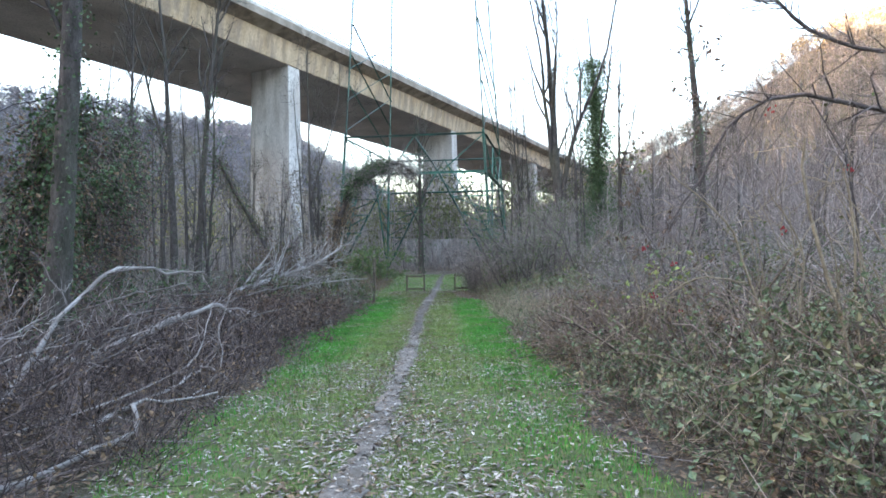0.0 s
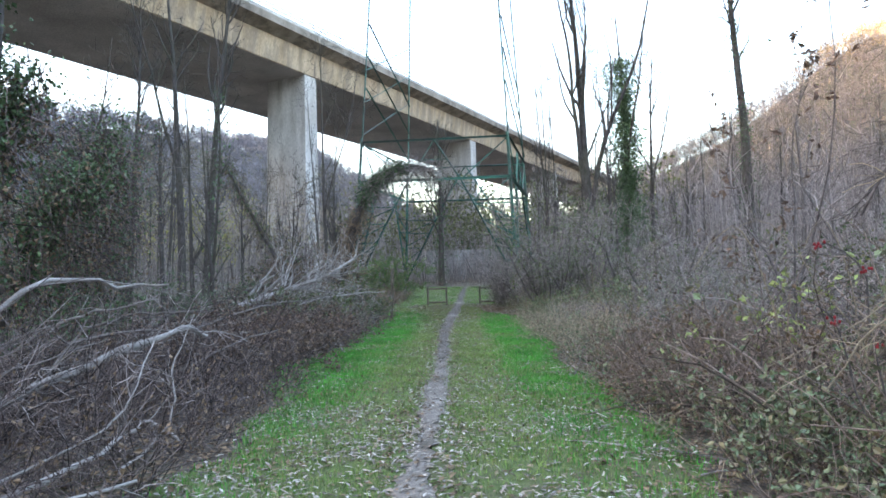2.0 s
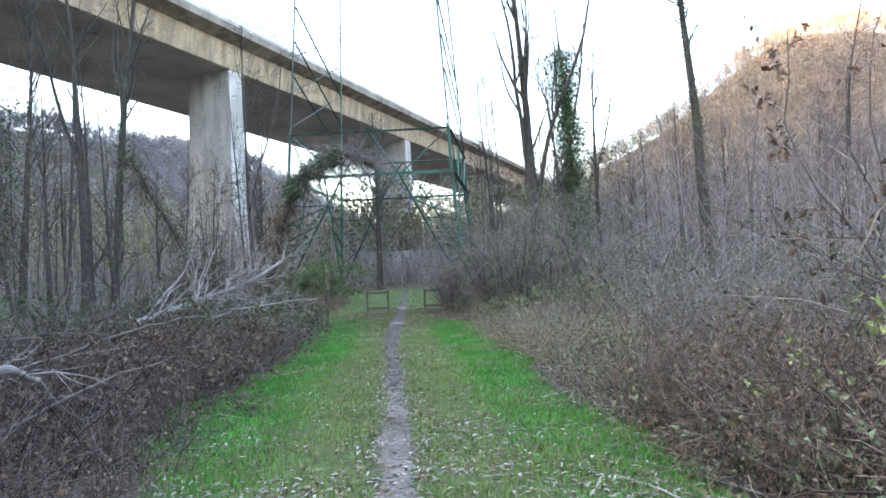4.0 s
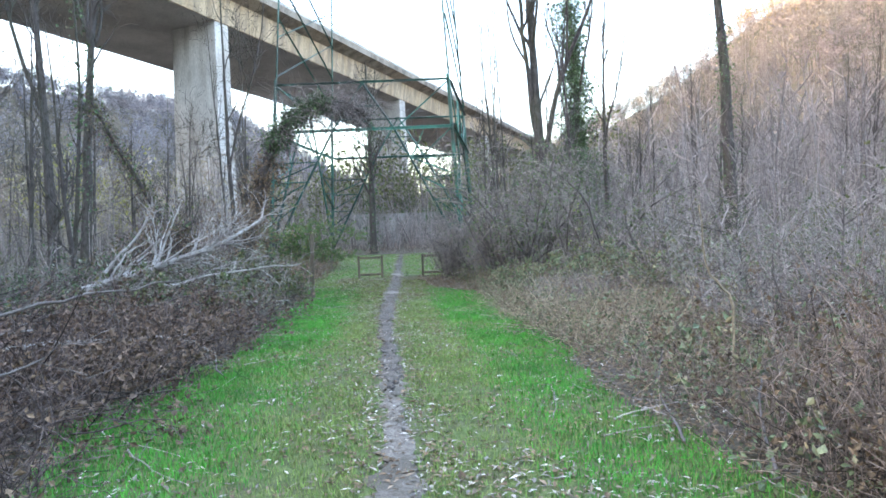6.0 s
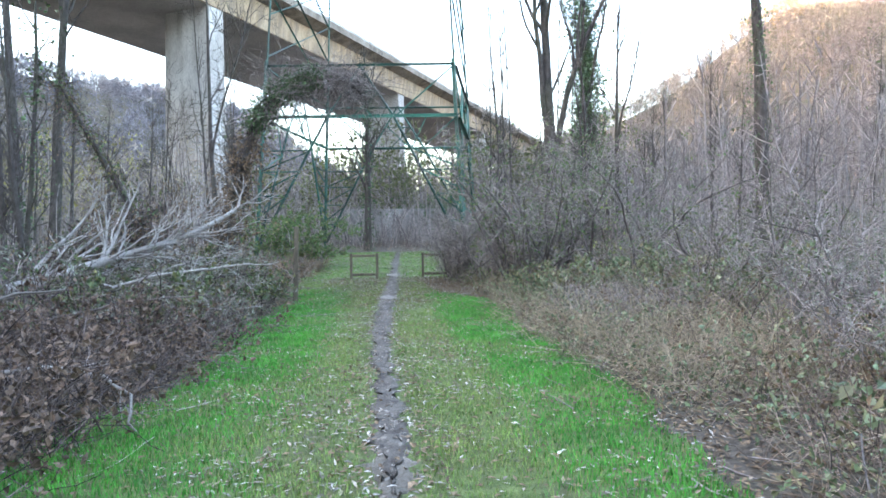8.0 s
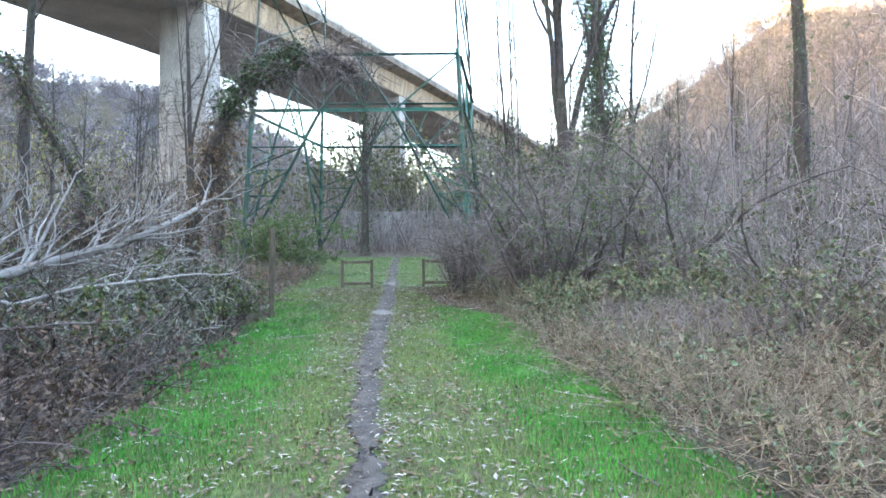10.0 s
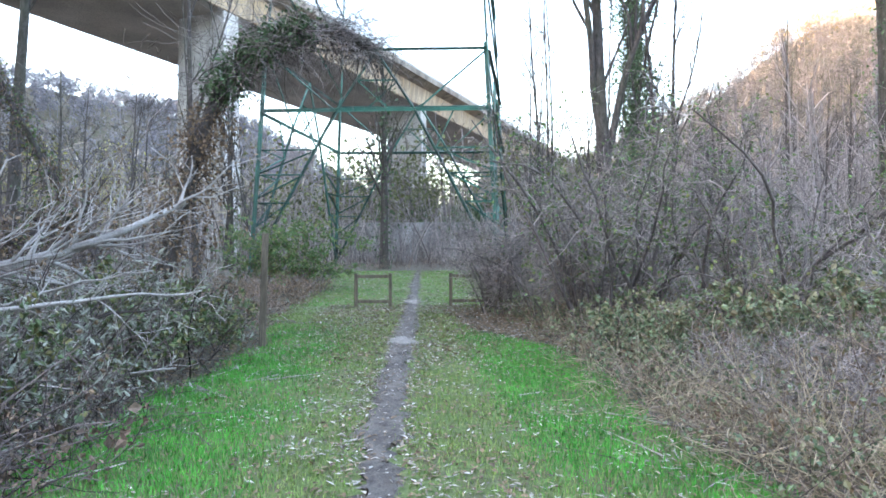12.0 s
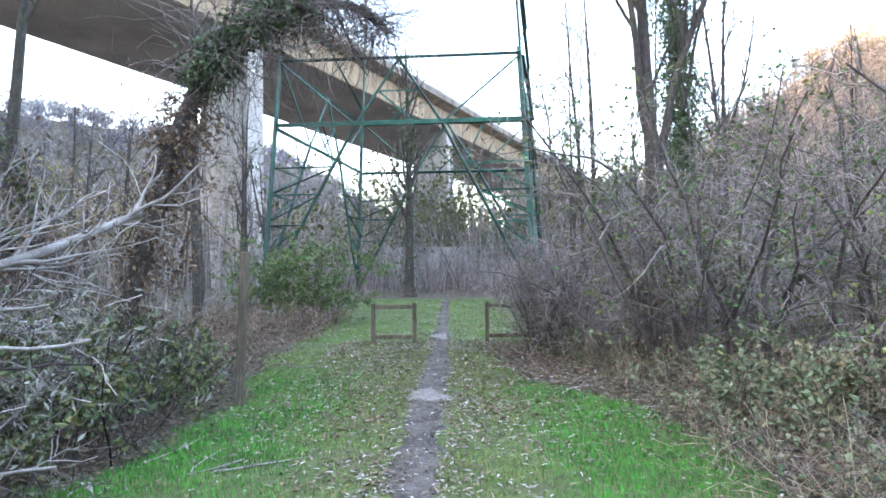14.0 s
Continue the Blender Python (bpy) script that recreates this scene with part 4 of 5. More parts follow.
def fallen_twigs():
    r = np.random.default_rng(71)
    k = 130
    side = r.uniform(0, 1, k) < 0.6
    x = np.where(side, r.uniform(0.9, 2.6, k), r.uniform(-3.6, -2.2, k))
    y = r.uniform(2, 30, k)
    a = r.uniform(0, 2 * np.pi, k)
    P = wander(np.stack([x, y, np.zeros(k)], axis=1), np.stack([np.cos(a), np.sin(a), np.zeros(k)], axis=1), r.uniform(0.25, 1.1, k), 6, r, 0.13, 0.0)
    P[:, :, 2] = height(P[:, :, 0], P[:, :, 1]) + 0.03
    t = tubes("fallen_twigs", [(P, taper(r.uniform(0.004, 0.011, k), 6, 0.4), 4)], TWIG)
    tagged(t, "thin grey fallen twigs at the grass edges", "twigs", kind="stuff")


fallen_twigs()


# ---------------------------------------------------------------- single plants and fallen wood
def curve_path(pts, n=14):
    """A smooth path through a few points."""
    p = np.asarray(pts, dtype=float)
    t = np.linspace(0, len(p) - 1, n)
    i = np.clip(t.astype(int), 0, len(p) - 2)
    f = (t - i)[:, None]
    a, b, c, d = p[np.maximum(i - 1, 0)], p[i], p[i + 1], p[np.minimum(i + 2, len(p) - 1)]
    return 0.5 * (2 * b + (c - a) * f + (2 * a - 5 * b + 4 * c - d) * f ** 2 + (3 * b - a - 3 * c + d) * f ** 3)


def limb(name, label, category, pts, r0, seed, mat=None, shoots=10, length=(0.3, 1.0), twigs=30, tip=0.3, pull=0.02, group=""):
    """A fallen or arching branch with side shoots, from absolute points."""
    r = np.random.default_rng(seed)
    P = curve_path(pts)[None]
    P = P + r.normal(0, 1, (1, 14, 3)) * min(0.035, r0 * 0.6)
    t = thing(name, *P[0, 0], label, category, group)
    P = P - P[:, :1]
    R = taper([r0], 14, tip) * r.uniform(0.82, 1.18, (1, 14))
    stem = tubes("stem", [(P, R, 8)], mat or BARK_PALE, t)
    if shoots:
        A, RA = sprout(P, R, shoots, 0.2, 1.0, length, 7, r, 0.7, 0.13, pull, 0.42)
        for k in range(shoots):
            tubes("side_shoot", [(A[k:k + 1], RA[k:k + 1], 5)], (mat or BARK_PALE) if k % 3 == 0 else (mat or TWIG), stem)
        if twigs:
            B, RB = sprout(A, RA, twigs, 0.2, 1.0, (0.12, 0.5), 4, r, 0.7, 0.2, pull, 0.7)
            tagged(tubes("twig_spray", [(B, np.maximum(RB, 0.003), 3)], mat or TWIG, t), kind="stuff")
    return t


limb("fallen_branch", "pale barkless fallen branch leaning on the brush", "branch", [(-4.86, 6.9, 0.0), (-5.04, 8.2, 0.75), (-4.96, 9.5, 1.54), (-4.4, 10.1, 1.55), (-3.88, 10.4, 1.5)], 0.042, 301, shoots=11, length=(0.4, 1.3), group="fallen branches")
limb("fallen_branch", "pale grey fallen branch across the brush", "branch", [(-5.9, 8.2, 0.15), (-5.05, 9.0, 0.38), (-4.5, 10.0, 0.66), (-4.0, 10.9, 0.95), (-3.75, 11.3, 0.82)], 0.075, 302, shoots=10, length=(0.4, 1.2), group="fallen branches")
limb("fallen_branch", "crooked grey fallen branch lying beside the grass", "branch", [(-3.3, 3.9, 0.03), (-2.97, 4.6, 0.06), (-2.69, 5.05, 0.12), (-2.64, 5.5, 0.2), (-2.8, 5.7, 0.36), (-2.70, 6.1, 0.28), (-2.36, 6.7, 0.3)], 0.036, 303, shoots=10, length=(0.3, 0.9), group="fallen branches")
limb("fallen_branch", "crooked weathered branch half buried in the brush edge", "branch", [(-3.45, 6.2, 0.05), (-3.24, 7.4, 0.15), (-3.2, 8.0, 0.2), (-3.15, 8.3, 0.3), (-3.0, 8.32, 0.27), (-2.8, 8.3, 0.08)], 0.028, 308, shoots=6, length=(0.2, 0.6), group="fallen branches")
limb("fallen_branch", "long thin pale shoot arching out of the brush", "branch", [(-3.9, 5.6, 0.1), (-3.3, 6.6, 0.25), (-2.9, 7.4, 0.5), (-2.95, 8.0, 0.95), (-3.0, 8.4, 1.15)], 0.012, 306, shoots=8, length=(0.3, 0.8), group="fallen branches")
limb("fallen_branch", "pale forked shoot standing out of the brush", "branch", [(-3.0, 7.6, 0.05), (-2.9, 8.3, 0.3), (-3.1, 8.8, 0.75), (-3.05, 9.2, 1.2)], 0.013, 307, shoots=7, length=(0.3, 0.8), group="fallen branches")
limb("fallen_branch", "thin crooked fallen branch hanging over the grass edge", "branch", [(-5.6, 15.6, 0.5), (-4.3, 16.6, 0.45), (-3.5, 16.7, 0.42), (-3.0, 16.5, 0.25), (-2.75, 16.0, 0.03)], 0.03, 304, shoots=6, length=(0.3, 0.8), group="fallen branches")
limb("fallen_branch", "long thin grey branch reaching over the grass", "branch", [(-7.0, 21.5, 0.55), (-5.4, 22.3, 0.42), (-4.2, 22.7, 0.33), (-3.0, 23.0, 0.38)], 0.03, 305, shoots=10, length=(0.3, 0.8), group="fallen branches")
for i in range(16):
    q = np.random.default_rng(320 + i)
    x, y = q.uniform(-7.2, -3.7), q.uniform(8, 25)
    a, ln = q.uniform(-0.6, 1.2), q.uniform(1.6, 3.2)
    z0, z1 = q.uniform(0.2, 0.9), q.uniform(0.7, 1.5)
    g = float(height(x, y))
    limb("fallen_branch", "grey fallen branch in the brush heap", "branch", [(x - ln / 2 * math.cos(a), y - ln / 2 * math.sin(a), g + z0), (x, y, g + (z0 + z1) / 2 + 0.1), (x + ln / 2 * math.cos(a), y + ln / 2 * math.sin(a), g + z1)], q.uniform(0.016, 0.032), 340 + i, BARK_PALE if i % 4 == 1 else TWIG_DARK if i % 4 == 2 else TWIG, shoots=9, length=(0.4, 1.1), group="fallen branches")

for i in range(14):
    q = np.random.default_rng(520 + i)
    x, y = q.uniform(-5.6, -3.3), q.uniform(4.8, 12.5)
    a, ln = q.uniform(0.2, 1.5), q.uniform(1.2, 2.6)
    z0, z1 = q.uniform(0.05, 0.4), q.uniform(0.5, 1.25)
    limb("fallen_branch", "thin weathered branch tangled in the brush", "branch", [(x - ln / 2 * math.cos(a), y - ln / 2 * math.sin(a), z0), (x - 0.1, y, (z0 + z1) / 2 + q.uniform(-0.12, 0.15)), (x + ln / 2 * math.cos(a) * 0.7, y + ln / 2 * math.sin(a), z1)], q.uniform(0.010, 0.022), 540 + i, BARK_PALE if i % 3 == 0 else TWIG, shoots=8, length=(0.3, 0.9), group="fallen branches")


def fallen_crown():
    r = np.random.default_rng(310)
    base = np.array([-7.4, 22.6, 0.8])
    t = thing("fallen_tree", *base, "fallen tree with pale bare branches fanning upward", "tree")
    P = curve_path([(0, 0, 0), (1.2, 1.5, 0.5), (2.3, 2.9, 1.0), (3.2, 4.1, 1.7)])[None]
    R = taper([0.11], 14, 0.35)
    tubes("trunk", [(P, R, 9)], BARK_PALE, t)
    A, RA = sprout(P, R, 38, 0.05, 1.0, (1.0, 2.2), 9, r, 0.55, 0.11, 0.05, 0.75, 0.25)
    B, RB = sprout(A, RA, 150, 0.2, 1.0, (0.4, 1.2), 7, r, 0.55, 0.15, 0.04, 0.6)
    C, RC = sprout(B, RB, 420, 0.2, 1.0, (0.15, 0.5), 4, r, 0.6, 0.2, 0.02, 0.7)
    for k in range(len(A)):
        tubes("branch", [(A[k:k + 1], RA[k:k + 1], 6)], BARK_PALE, t)
    tagged(tubes("twig_spray", [(B, np.maximum(RB, 0.006), 5), (C, np.maximum(RC, 0.0035), 3)], BARK_PALE, t), kind="stuff")
    leaves("leaves", along(C, 1300, r, 0.03), (0.05, 0.10), LEAF_BROWN, r, t, "withered curled brown leaves", 0.4)


fallen_crown()


def draped(name, label, pts, r0, seed, leaf_n, creepers, swell, drop=(0.4, 1.6), leaf_mat=None, brown=0, span=(0.25, 1.0), tangle=0):
    """A bent trunk hung with creepers and ivy."""
    r = np.random.default_rng(seed)
    P = curve_path(pts, 18)[None]
    t = thing(name, *P[0, 0], label, "tree")
    P = P - P[:, :1]
    R = taper([r0], 18, 0.35)
    tubes("trunk", [(P, R, 9)], BARK, t)
    k = creepers
    c0 = along(P, k, r, swell * 0.55, 0.1)
    C = wander(c0, r.normal(0, 1, (k, 3)) * np.array([0.45, 0.45, 0.35]) - np.array([0, 0, 0.45]), r.uniform(drop[0], drop[1], k), 6, r, 0.3, -0.22)
    tubes("creepers", [(C, taper(r.uniform(0.005, 0.013, k), 6, 0.4), 3)], TWIG_DARK, t, "brown hanging creeper stems")
    lc = along(P, leaf_n, r, swell * 0.6, *span)
    leaves("ivy", lc, (0.05, 0.115), leaf_mat or IVY, r, t, "dark green ivy leaves", 0.8)
    if brown:
        low = C[C[:, 0, 2] < span[1] * P[0, :, 2].max()]
        leaves("dry_leaves", along(low, brown, r, 0.05, 0.0), (0.05, 0.11), LEAF_BROWN, r, t, "brown withered creeper leaves", 0.6)
    if tangle:
        T = wander(along(P, tangle, r, swell * 0.7, 0.45), r.normal(0, 1, (tangle, 3)) * np.array([1.0, 0.6, 0.5]), r.uniform(0.7, 2.2, tangle), 7, r, 0.28, -0.07)
        tagged(tubes("tangle", [(T, taper(r.uniform(0.004, 0.009, tangle), 7, 0.4), 3)], TWIG, t, "grey tangle of thin bare vine twigs"), kind="stuff")
    return t


draped("creeper_tree", "bent trunk arching over, smothered in ivy and creepers", [(-5.4, 28.3, 0.1), (-5.0, 28.6, 2.2), (-4.6, 28.8, 4.0), (-4.0, 29.0, 5.4), (-3.0, 29.2, 6.2), (-1.9, 29.4, 6.35), (-1.3, 29.5, 5.9)], 0.17, 351, 3600, 560, 0.30, (0.4, 1.4), None, 3400, (0.42, 0.74), 620)
draped("creeper_tree", "leaning trunk hung with brown creepers", [(-8.4, 33, 1.4), (-9.6, 33, 3.6), (-10.8, 33, 5.8), (-11.6, 33, 7.4)], 0.12, 352, 900, 300, 0.28, (0.5, 1.6), LEAF_GREEN, 900)
draped("creeper_tree", "old trunk with dark ivy and brown creepers beside the brush", [(-7.6, 11.2, 0.0), (-7.5, 11.4, 2.0), (-7.2, 11.6, 3.6), (-6.8, 11.8, 4.6)], 0.16, 353, 3600, 560, 0.45, (0.5, 1.9), IVY, 2600)
draped("creeper_tree", "dark evergreen ivy mass on a leaning stump", [(-9.6, 15.0, -0.3), (-9.3, 15.2, 1.6), (-8.7, 15.4, 3.0), (-8.0, 15.6, 3.8)], 0.16, 354, 4200, 520, 0.55, (0.5, 1.9), IVY, 2200)
draped("creeper_tree", "dead trunk buried in dark ivy and brown creepers", [(-11.4, 20.4, -0.6), (-11.3, 20.6, 2.0), (-11.0, 20.8, 4.4), (-10.7, 21.0, 6.2)], 0.17, 355, 6000, 1500, 1.1, (0.6, 2.4), IVY, 6000, (0.05, 1.0))
draped("creeper_tree", "low trunk swallowed by dark ivy and dead creepers", [(-13.2, 22.0, -0.8), (-12.9, 22.2, 1.4), (-12.2, 22.3, 3.0), (-11.6, 22.4, 4.0)], 0.15, 356, 4600, 1200, 1.1, (0.6, 2.2), IVY, 4500, (0.05, 1.0))
draped("creeper_tree", "fallen trunk under brown creepers behind the brush", [(-9.4, 26.0, -0.4), (-8.8, 27.0, 1.0), (-7.9, 28.2, 1.9), (-6.9, 29.2, 2.6)], 0.13, 357, 700, 700, 0.6, (0.5, 1.5), LEAF_GREEN, 3600, (0.05, 1.0))


def bush(name, label, x, y, tall, wide, seed, stems, stem_mat, leaf_mat, leaf_n, leaf_size, shoots=10, stem_r=0.018, aspect=0.5, twigs=0):
    r = np.random.default_rng(seed)
    z = float(height(x, y))
    t = thing(name, x, y, z - 0.03, label, "shrub")
    a = r.uniform(0, 2 * np.pi, stems)
    b = np.sqrt(r.uniform(0, 1, stems))
    P0 = np.stack([np.cos(a) * b * wide * 0.18, np.sin(a) * b * wide * 0.18, np.zeros(stems)], axis=1)
    D = np.stack([np.cos(a) * b * wide * 0.4, np.sin(a) * b * wide * 0.4, np.full(stems, tall)], axis=1)
    P = wander(P0, D, r.uniform(0.6, 1.15, stems) * tall, 10, r, 0.2, 0.03)
    R = taper(stem_r * r.uniform(0.5, 1.3, stems), 10, 0.25)
    A, RA = sprout(P, R, stems * shoots, 0.15, 1.0, (0.2, max(0.35, 0.36 * tall)), 6, r, 0.85, 0.26, 0.0, 0.65)
    for k in range(stems):
        tubes("stem", [(P[k:k + 1], R[k:k + 1], 6)], stem_mat, t)
    batches = [(A, np.maximum(RA, 0.005), 3)]
    last = A
    if twigs:
        B, RB = sprout(A, RA, twigs, 0.2, 1.0, (0.15, 0.55), 4, r, 0.85, 0.28, 0.0, 0.7)
        batches.append((B, np.maximum(RB, 0.0035), 3))
        last = B
    tagged(tubes("twig_spray", batches, TWIG if stem_mat is BARK_DARK else stem_mat, t), kind="stuff")
    if leaf_n:
        leaves("leaves", along(last, leaf_n, r, 0.04, 0.2), leaf_size, leaf_mat, r, t, "", aspect)
    return t


bush("shrub", "large dark bare shrub with steep crooked stems", 3.4, 28.2, 4.6, 4.2, 401, 20, BARK_DARK, LEAF_LIGHT, 3000, (0.05, 0.10), 12, 0.036, 0.6, 3400)
bush("shrub", "bare dark shrub with arching twigs", 1.6, 31.0, 2.3, 3.0, 402, 24, BARK_DARK, LEAF_GREEN, 700, (0.04, 0.07), 14, 0.018, 0.6, 2600)
bush("shrub", "rounded twiggy shrub with scattered brown leaves", 2.7, 29.3, 3.0, 3.4, 431, 22, BARK_DARK, LEAF_BROWN, 1500, (0.04, 0.08), 12, 0.022, 0.6, 2800)
bush("shrub", "dense dark twiggy shrub hiding the barrier end", 1.75, 31.8, 2.5, 2.2, 432, 22, BARK_DARK, LEAF_GREEN, 900, (0.04, 0.08), 12, 0.018, 0.6, 2400)
bush("shrub", "bare dark shrub with crooked grey stems", 5.4, 26.6, 4.4, 3.6, 403, 16, BARK_DARK, LEAF_LIGHT, 2000, (0.05, 0.09), 12, 0.038, 0.6, 3000)
bush("shrub", "green leafy shrub below the lattice tower", -3.6, 36.6, 2.5, 3.4, 404, 26, TWIG, LEAF_LIGHT, 4600, (0.07, 0.14), 9, 0.015, 0.5)
bush("shrub", "green leafy shrub with yellowing leaves", -5.6, 38.0, 2.8, 3.2, 405, 24, TWIG, LEAF_LIGHT, 3800, (0.07, 0.14), 9, 0.015, 0.5)
bush("shrub", "dark evergreen shrub in front of the far wall", 4.2, 62.0, 5.0, 3.6, 406, 22, TWIG, IVY, 4500, (0.12, 0.24), 10, 0.03, 0.6)
bush("shrub", "pale greenish creeper-clad shrub by the far pier", 0.6, 62.5, 8.5, 3.2, 407, 18, TWIG, FAR_GREEN, 3200, (0.12, 0.26), 10, 0.03, 0.6)
bush("sapling", "thin sapling with large yellow-green leaves", 2.9, 9.6, 1.9, 1.0, 408, 4, TWIG_RED, LEAF_YELLOW, 60, (0.07, 0.12), 5, 0.010, 0.65)
bush("sapling", "small sapling with yellow-green leaves in the brambles", 2.15, 9.9, 1.1, 0.7, 409, 4, TWIG_RED, LEAF_YELLOW, 34, (0.06, 0.11), 5, 0.008, 0.65)
bush("sapling", "slender sapling with fresh green leaves", 3.4, 9.2, 2.3, 1.0, 410, 4, TWIG_RED, LEAF_YELLOW, 46, (0.07, 0.12), 5, 0.010, 0.65)
bush("sapling", "sapling with yellowing leaves above the brambles", 4.6, 26.2, 2.6, 1.2, 411, 5, TWIG_RED, LEAF_YELLOW, 44, (0.06, 0.11), 6, 0.010, 0.65)
bush("shrub", "leafy green bramble with yellowing leaves", 4.4, 23.8, 1.3, 2.8, 412, 30, TWIG_RED, LEAF_BRAMBLE, 4200, (0.06, 0.12), 8, 0.010, 0.65)
bush("shrub", "green leafy bramble beside the grass", 2.9, 4.6, 0.9, 1.8, 413, 26, TWIG_RED, LEAF_BRAMBLE, 1500, (0.05, 0.10), 8, 0.008, 0.65)
bush("shrub", "low green bramble at the grass edge", 2.4, 7.4, 0.7, 1.6, 414, 24, TWIG_RED, LEAF_BRAMBLE, 1100, (0.04, 0.08), 8, 0.008, 0.65)
bush("shrub", "green and brown bramble on the bank", 3.9, 6.6, 1.3, 2.0, 415, 26, TWIG_RED, LEAF_BRAMBLE, 1700, (0.05, 0.09), 8, 0.009, 0.65)

# overhanging bough with red hips
limb("overhanging_bough", "dark arching bough with fine drooping twigs", "branch", [(5.9, 6.9, 0.4), (5.7, 6.9, 2.2), (4.9, 7.0, 3.15), (3.8, 7.0, 3.32), (3.2, 7.0, 3.05), (2.9, 7.0, 2.5), (2.5, 7.1, 1.9)], 0.042, 420, BARK_DARK, 52, (0.4, 1.2), 220, 0.2, -0.04)
limb("overhanging_bough", "dark crooked bough reaching over the bank", "branch", [(6.3, 6.4, 0.4), (6.0, 6.5, 2.8), (5.2, 6.8, 3.6), (4.4, 7.0, 3.95), (3.9, 7.0, 4.3), (3.4, 7.0, 4.5)], 0.045, 421, BARK_DARK, 34, (0.3, 1.0), 140, 0.25, -0.02)
for i, (x, y, z) in enumerate(((3.62, 6.98, 3.18), (3.70, 6.9, 1.85), (4.42, 6.9, 2.5), (2.26, 7.2, 1.68), (2.59, 7.2, 1.5), (2.35, 7.2, 1.15), (2.64, 7.2, 0.97))):
    hips = thing("rose_hips", x, y, z, "cluster of small bright red hips on a twig", "berries", "red hip clusters")
    for k in range(7):
        q = np.random.default_rng(430 + i * 9 + k)
        bm = bmesh.new()
        bmesh.ops.create_icosphere(bm, subdivisions=1, radius=1, matrix=Matrix.Translation(q.normal(0, 0.022, 3)) @ Matrix.Diagonal((0.011, 0.011, 0.015, 1)))
        part("hip", bm, BERRY, hips)
for i in range(24):
    q = np.random.default_rng(450 + i)
    x, y = q.uniform(2.7, 5.0), q.uniform(4.8, 9.5)
    g = float(height(x, y))
    a = q.uniform(2.2, 4.2)
    ln, hh = q.uniform(0.3, 1.6), q.uniform(1.0, 2.5)
    limb("dry_cane", "pale dry arching bramble cane", "cane", [(x, y, g), (x + 0.1 * ln * math.cos(a), y, g + hh * 0.6), (x + 0.5 * ln * math.cos(a), y + 0.3 * ln * math.sin(a), g + hh), (x + ln * math.cos(a), y + 0.5 * ln * math.sin(a), g + hh * 0.8)], q.uniform(0.005, 0.011), 470 + i, STRAW, 4, (0.2, 0.5), 0, 0.4, group="dry canes")
for pts, r0, label in (([(3.54, 6.5, 0.05), (3.12, 6.5, 1.25), (2.91, 6.5, 1.9), (2.33, 6.5, 2.43)], 0.016, "pale leaning cane with a forked top"),
                       ([(3.96, 6.0, 0.0), (3.8, 6.0, 0.6), (3.48, 6.0, 1.88), (3.43, 6.0, 2.67)], 0.027, "thick pale dry stalk above the brambles"),
                       ([(3.08, 6.5, 1.3), (2.62, 6.5, 1.36), (2.28, 6.6, 1.16), (2.0, 6.7, 0.75)], 0.011, "pale cane arching over toward the grass"),
                       ([(4.0, 6.1, 0.0), (3.9, 6.05, 0.7), (3.9, 6.05, 1.77), (3.82, 6.05, 2.4)], 0.016, "upright dry pale stalk"),
                       ([(3.8, 7.0, 0.05), (3.86, 7.0, 0.8), (3.94, 7.0, 1.63), (3.57, 7.0, 2.3)], 0.016, "bent dry pale stalk")):
    limb("dry_cane", label, "cane", pts, r0, int(r0 * 9000) + 7, STRAW, 7, (0.25, 0.8), 14, 0.4, group="dry canes")
limb("briar", "thin arching briar carrying red hips", "shrub", [(2.9, 7.3, 0.02), (2.62, 7.2, 0.95), (2.58, 7.2, 1.5), (2.26, 7.2, 1.7), (1.95, 7.2, 1.45)], 0.009, 436, BARK_DARK, 9, (0.2, 0.6), 20, 0.4)
limb("briar", "thin leaning briar with red hips", "shrub", [(2.75, 7.3, 0.02), (2.5, 7.25, 0.7), (2.36, 7.2, 1.15), (2.0, 7.15, 1.4)], 0.008, 437, BARK_DARK, 7, (0.2, 0.5), 14, 0.4)
limb("sapling", "slender pale green stem bent sharply at its fork", "sapling", [(2.03, 12.86, -0.05), (2.03, 12.86, 0.45), (2.03, 12.86, 0.97), (1.93, 12.88, 1.13), (1.84, 12.9, 1.32), (1.82, 12.9, 1.75)], 0.012, 438, STRAW, 5, (0.15, 0.4), 0, 0.5)
bush("sapling", "small plant with large blue-green leaves", 2.54, 14.5, 0.95, 0.5, 439, 3, TWIG_RED, LEAF_BRAMBLE, 30, (0.09, 0.15), 5, 0.008, 0.6)
limb("fallen_branch", "grey forked twig lying at the bramble edge", "branch", [(1.4, 12.4, 0.04), (1.6, 13.1, 0.07), (1.72, 13.6, 0.16), (1.95, 14.0, 0.42)], 0.011, 440, TWIG, 7, (0.2, 0.6), 12, 0.4, group="fallen branches")
limb("fallen_branch", "grey dry branch propped on the brambles", "branch", [(1.65, 11.7, 0.04), (1.85, 12.2, 0.22), (2.1, 12.6, 0.42), (2.4, 12.9, 0.5)], 0.012, 441, TWIG, 8, (0.2, 0.6), 12, 0.4, group="fallen branches")
bush("shrub", "bare dark shrub with thin crooked stems", 4.9, 31.5, 4.6, 3.4, 416, 14, BARK_DARK, LEAF_LIGHT, 1200, (0.05, 0.09), 12, 0.036, 0.6, 2600)
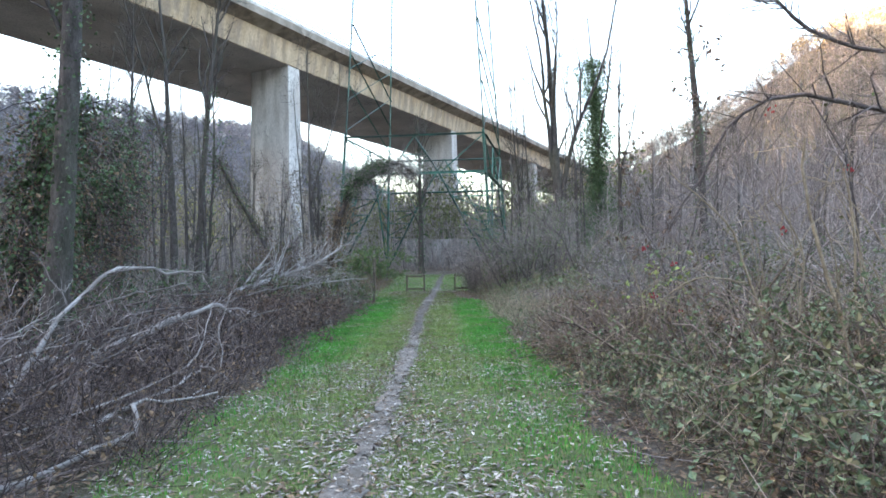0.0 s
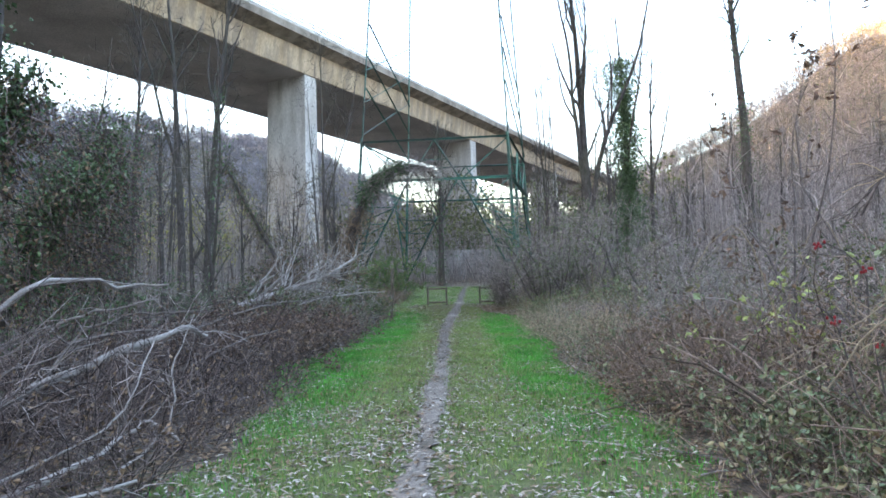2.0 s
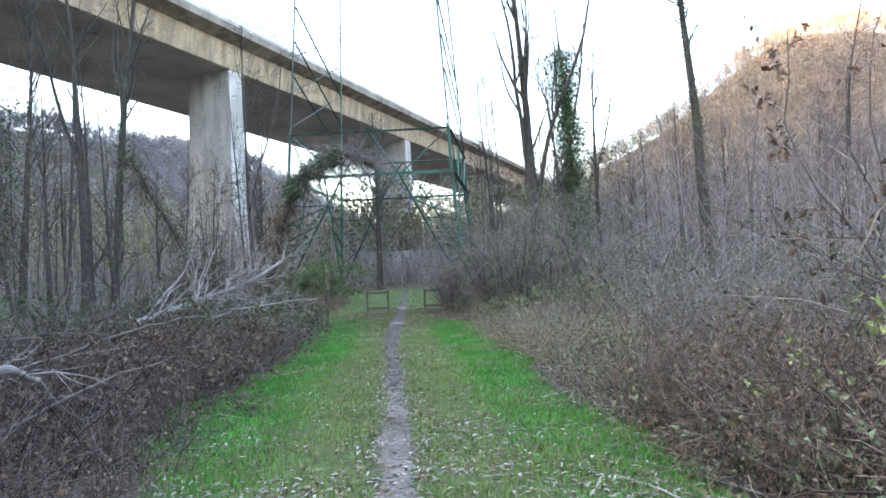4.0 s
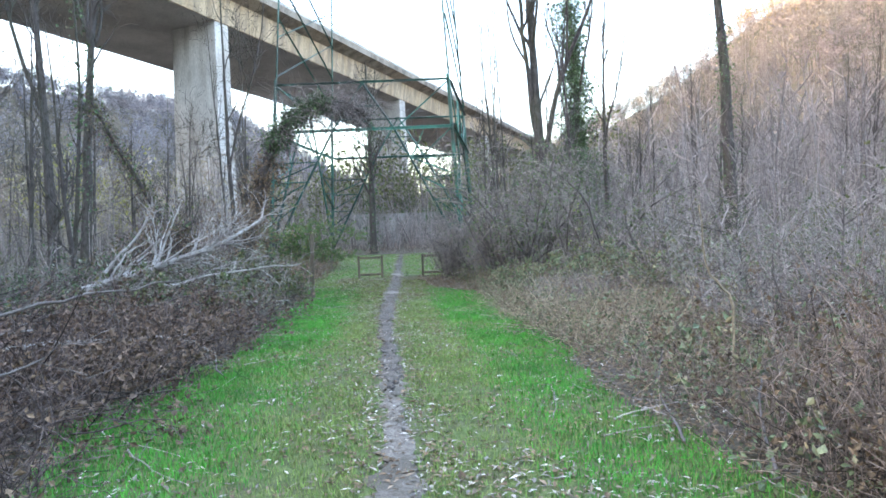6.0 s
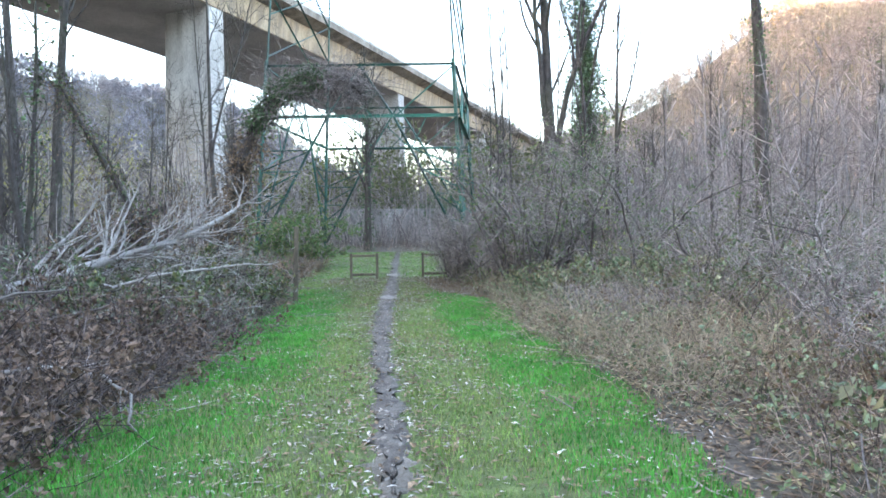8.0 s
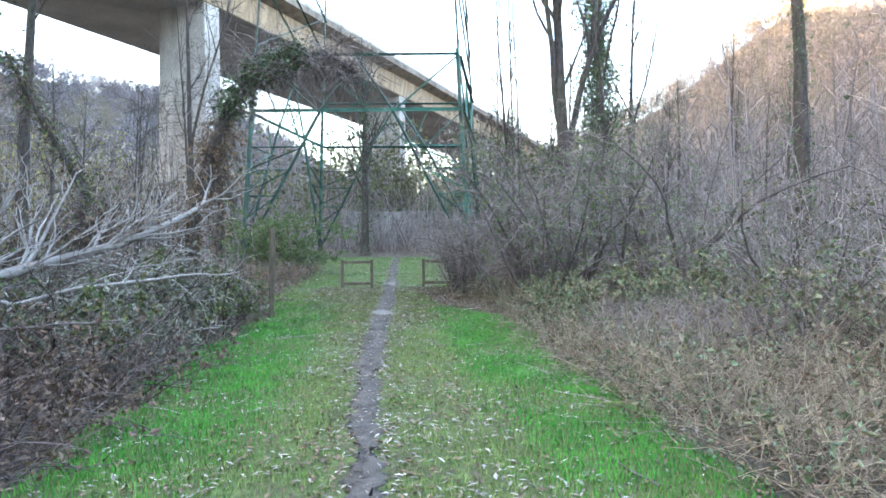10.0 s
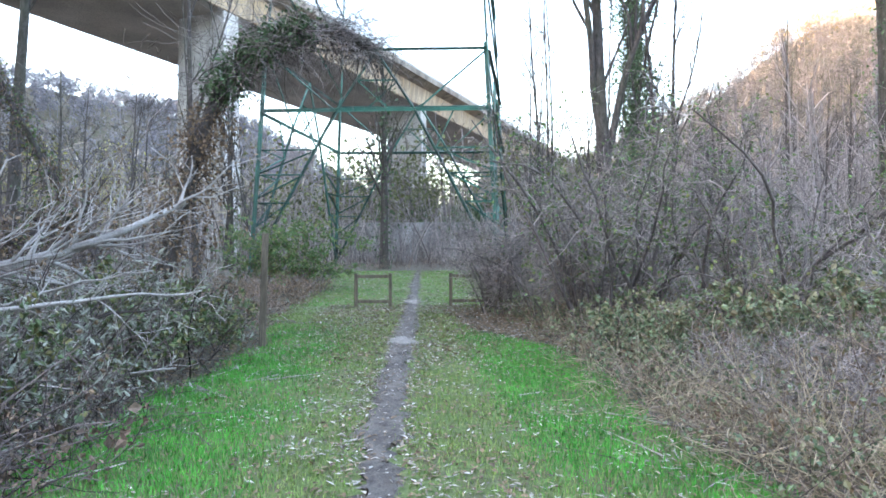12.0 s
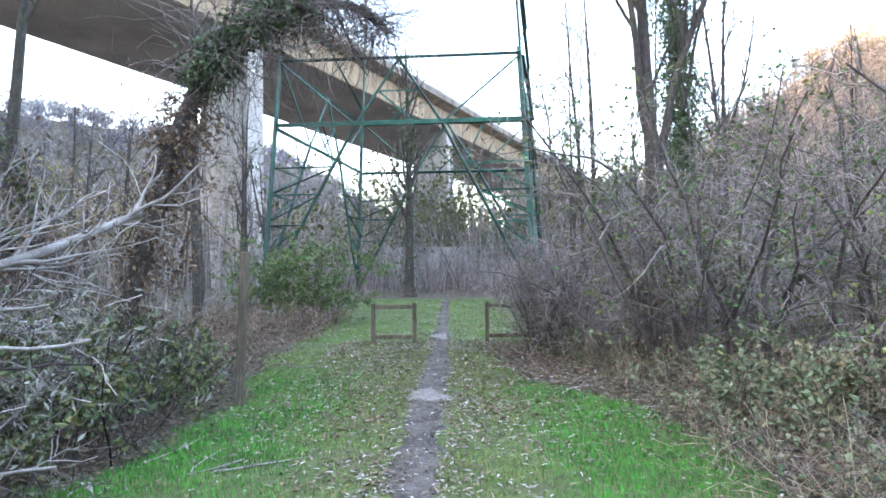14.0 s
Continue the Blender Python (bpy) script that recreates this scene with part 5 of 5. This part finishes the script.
bush("shrub", "grey-green shrub with fine dense twigs", 5.2, 18.5, 2.0, 3.0, 417, 20, TWIG, LEAF_SILVER, 1300, (0.04, 0.07), 10, 0.02, 0.5, 500)
bush("shrub", "twiggy shrub with small green leaves on the bank", 6.4, 14.0, 2.4, 3.2, 418, 20, TWIG, LEAF_GREEN, 1500, (0.04, 0.08), 10, 0.022, 0.6, 500)
bush("shrub", "dark twiggy shrub behind the brambles", 6.0, 22.6, 2.8, 3.0, 419, 18, BARK_DARK, LEAF_GREEN, 900, (0.04, 0.08), 10, 0.03, 0.6, 500)
bush("shrub", "leafy green and yellow bramble beside the shrubs", 3.0, 25.2, 1.0, 2.4, 422, 28, TWIG_RED, LEAF_BRAMBLE, 3200, (0.05, 0.10), 8, 0.009, 0.65)
bush("shrub", "leafy bramble mound with yellowing leaves", 5.2, 21.0, 1.5, 2.6, 423, 24, TWIG_RED, LEAF_BRAMBLE, 1500, (0.05, 0.10), 8, 0.009, 0.65)
bush("shrub", "withered shrub with large silvery curled leaves", -4.1, 22.3, 1.3, 2.2, 424, 20, TWIG, LEAF_SILVER, 900, (0.07, 0.14), 8, 0.012, 0.28)
bush("shrub", "withered shrub with silvery drooping leaves", -4.5, 24.8, 1.8, 2.6, 425, 22, TWIG, LEAF_SILVER, 1100, (0.07, 0.14), 8, 0.014, 0.28)
bush("shrub", "withered leafy branches beside the post", -4.2, 27.2, 1.2, 2.2, 426, 18, TWIG, LEAF_SILVER, 700, (0.06, 0.12), 8, 0.012, 0.3)
bush("shrub", "pale grey twiggy shrub on the bank", 5.0, 12.0, 1.8, 2.6, 427, 20, TWIG, LEAF_SILVER, 600, (0.03, 0.06), 10, 0.014, 0.5, 400)
bush("shrub", "pale grey twiggy shrub among the brambles", 4.2, 16.4, 1.4, 2.6, 428, 20, TWIG, LEAF_SILVER, 700, (0.03, 0.06), 10, 0.012, 0.5, 400)
bush("sapling", "thin sapling with hanging brown withered leaves", 3.85, 10.8, 6.2, 1.1, 430, 3, BARK_DARK, LEAF_RUST, 330, (0.07, 0.14), 9, 0.016, 0.45)
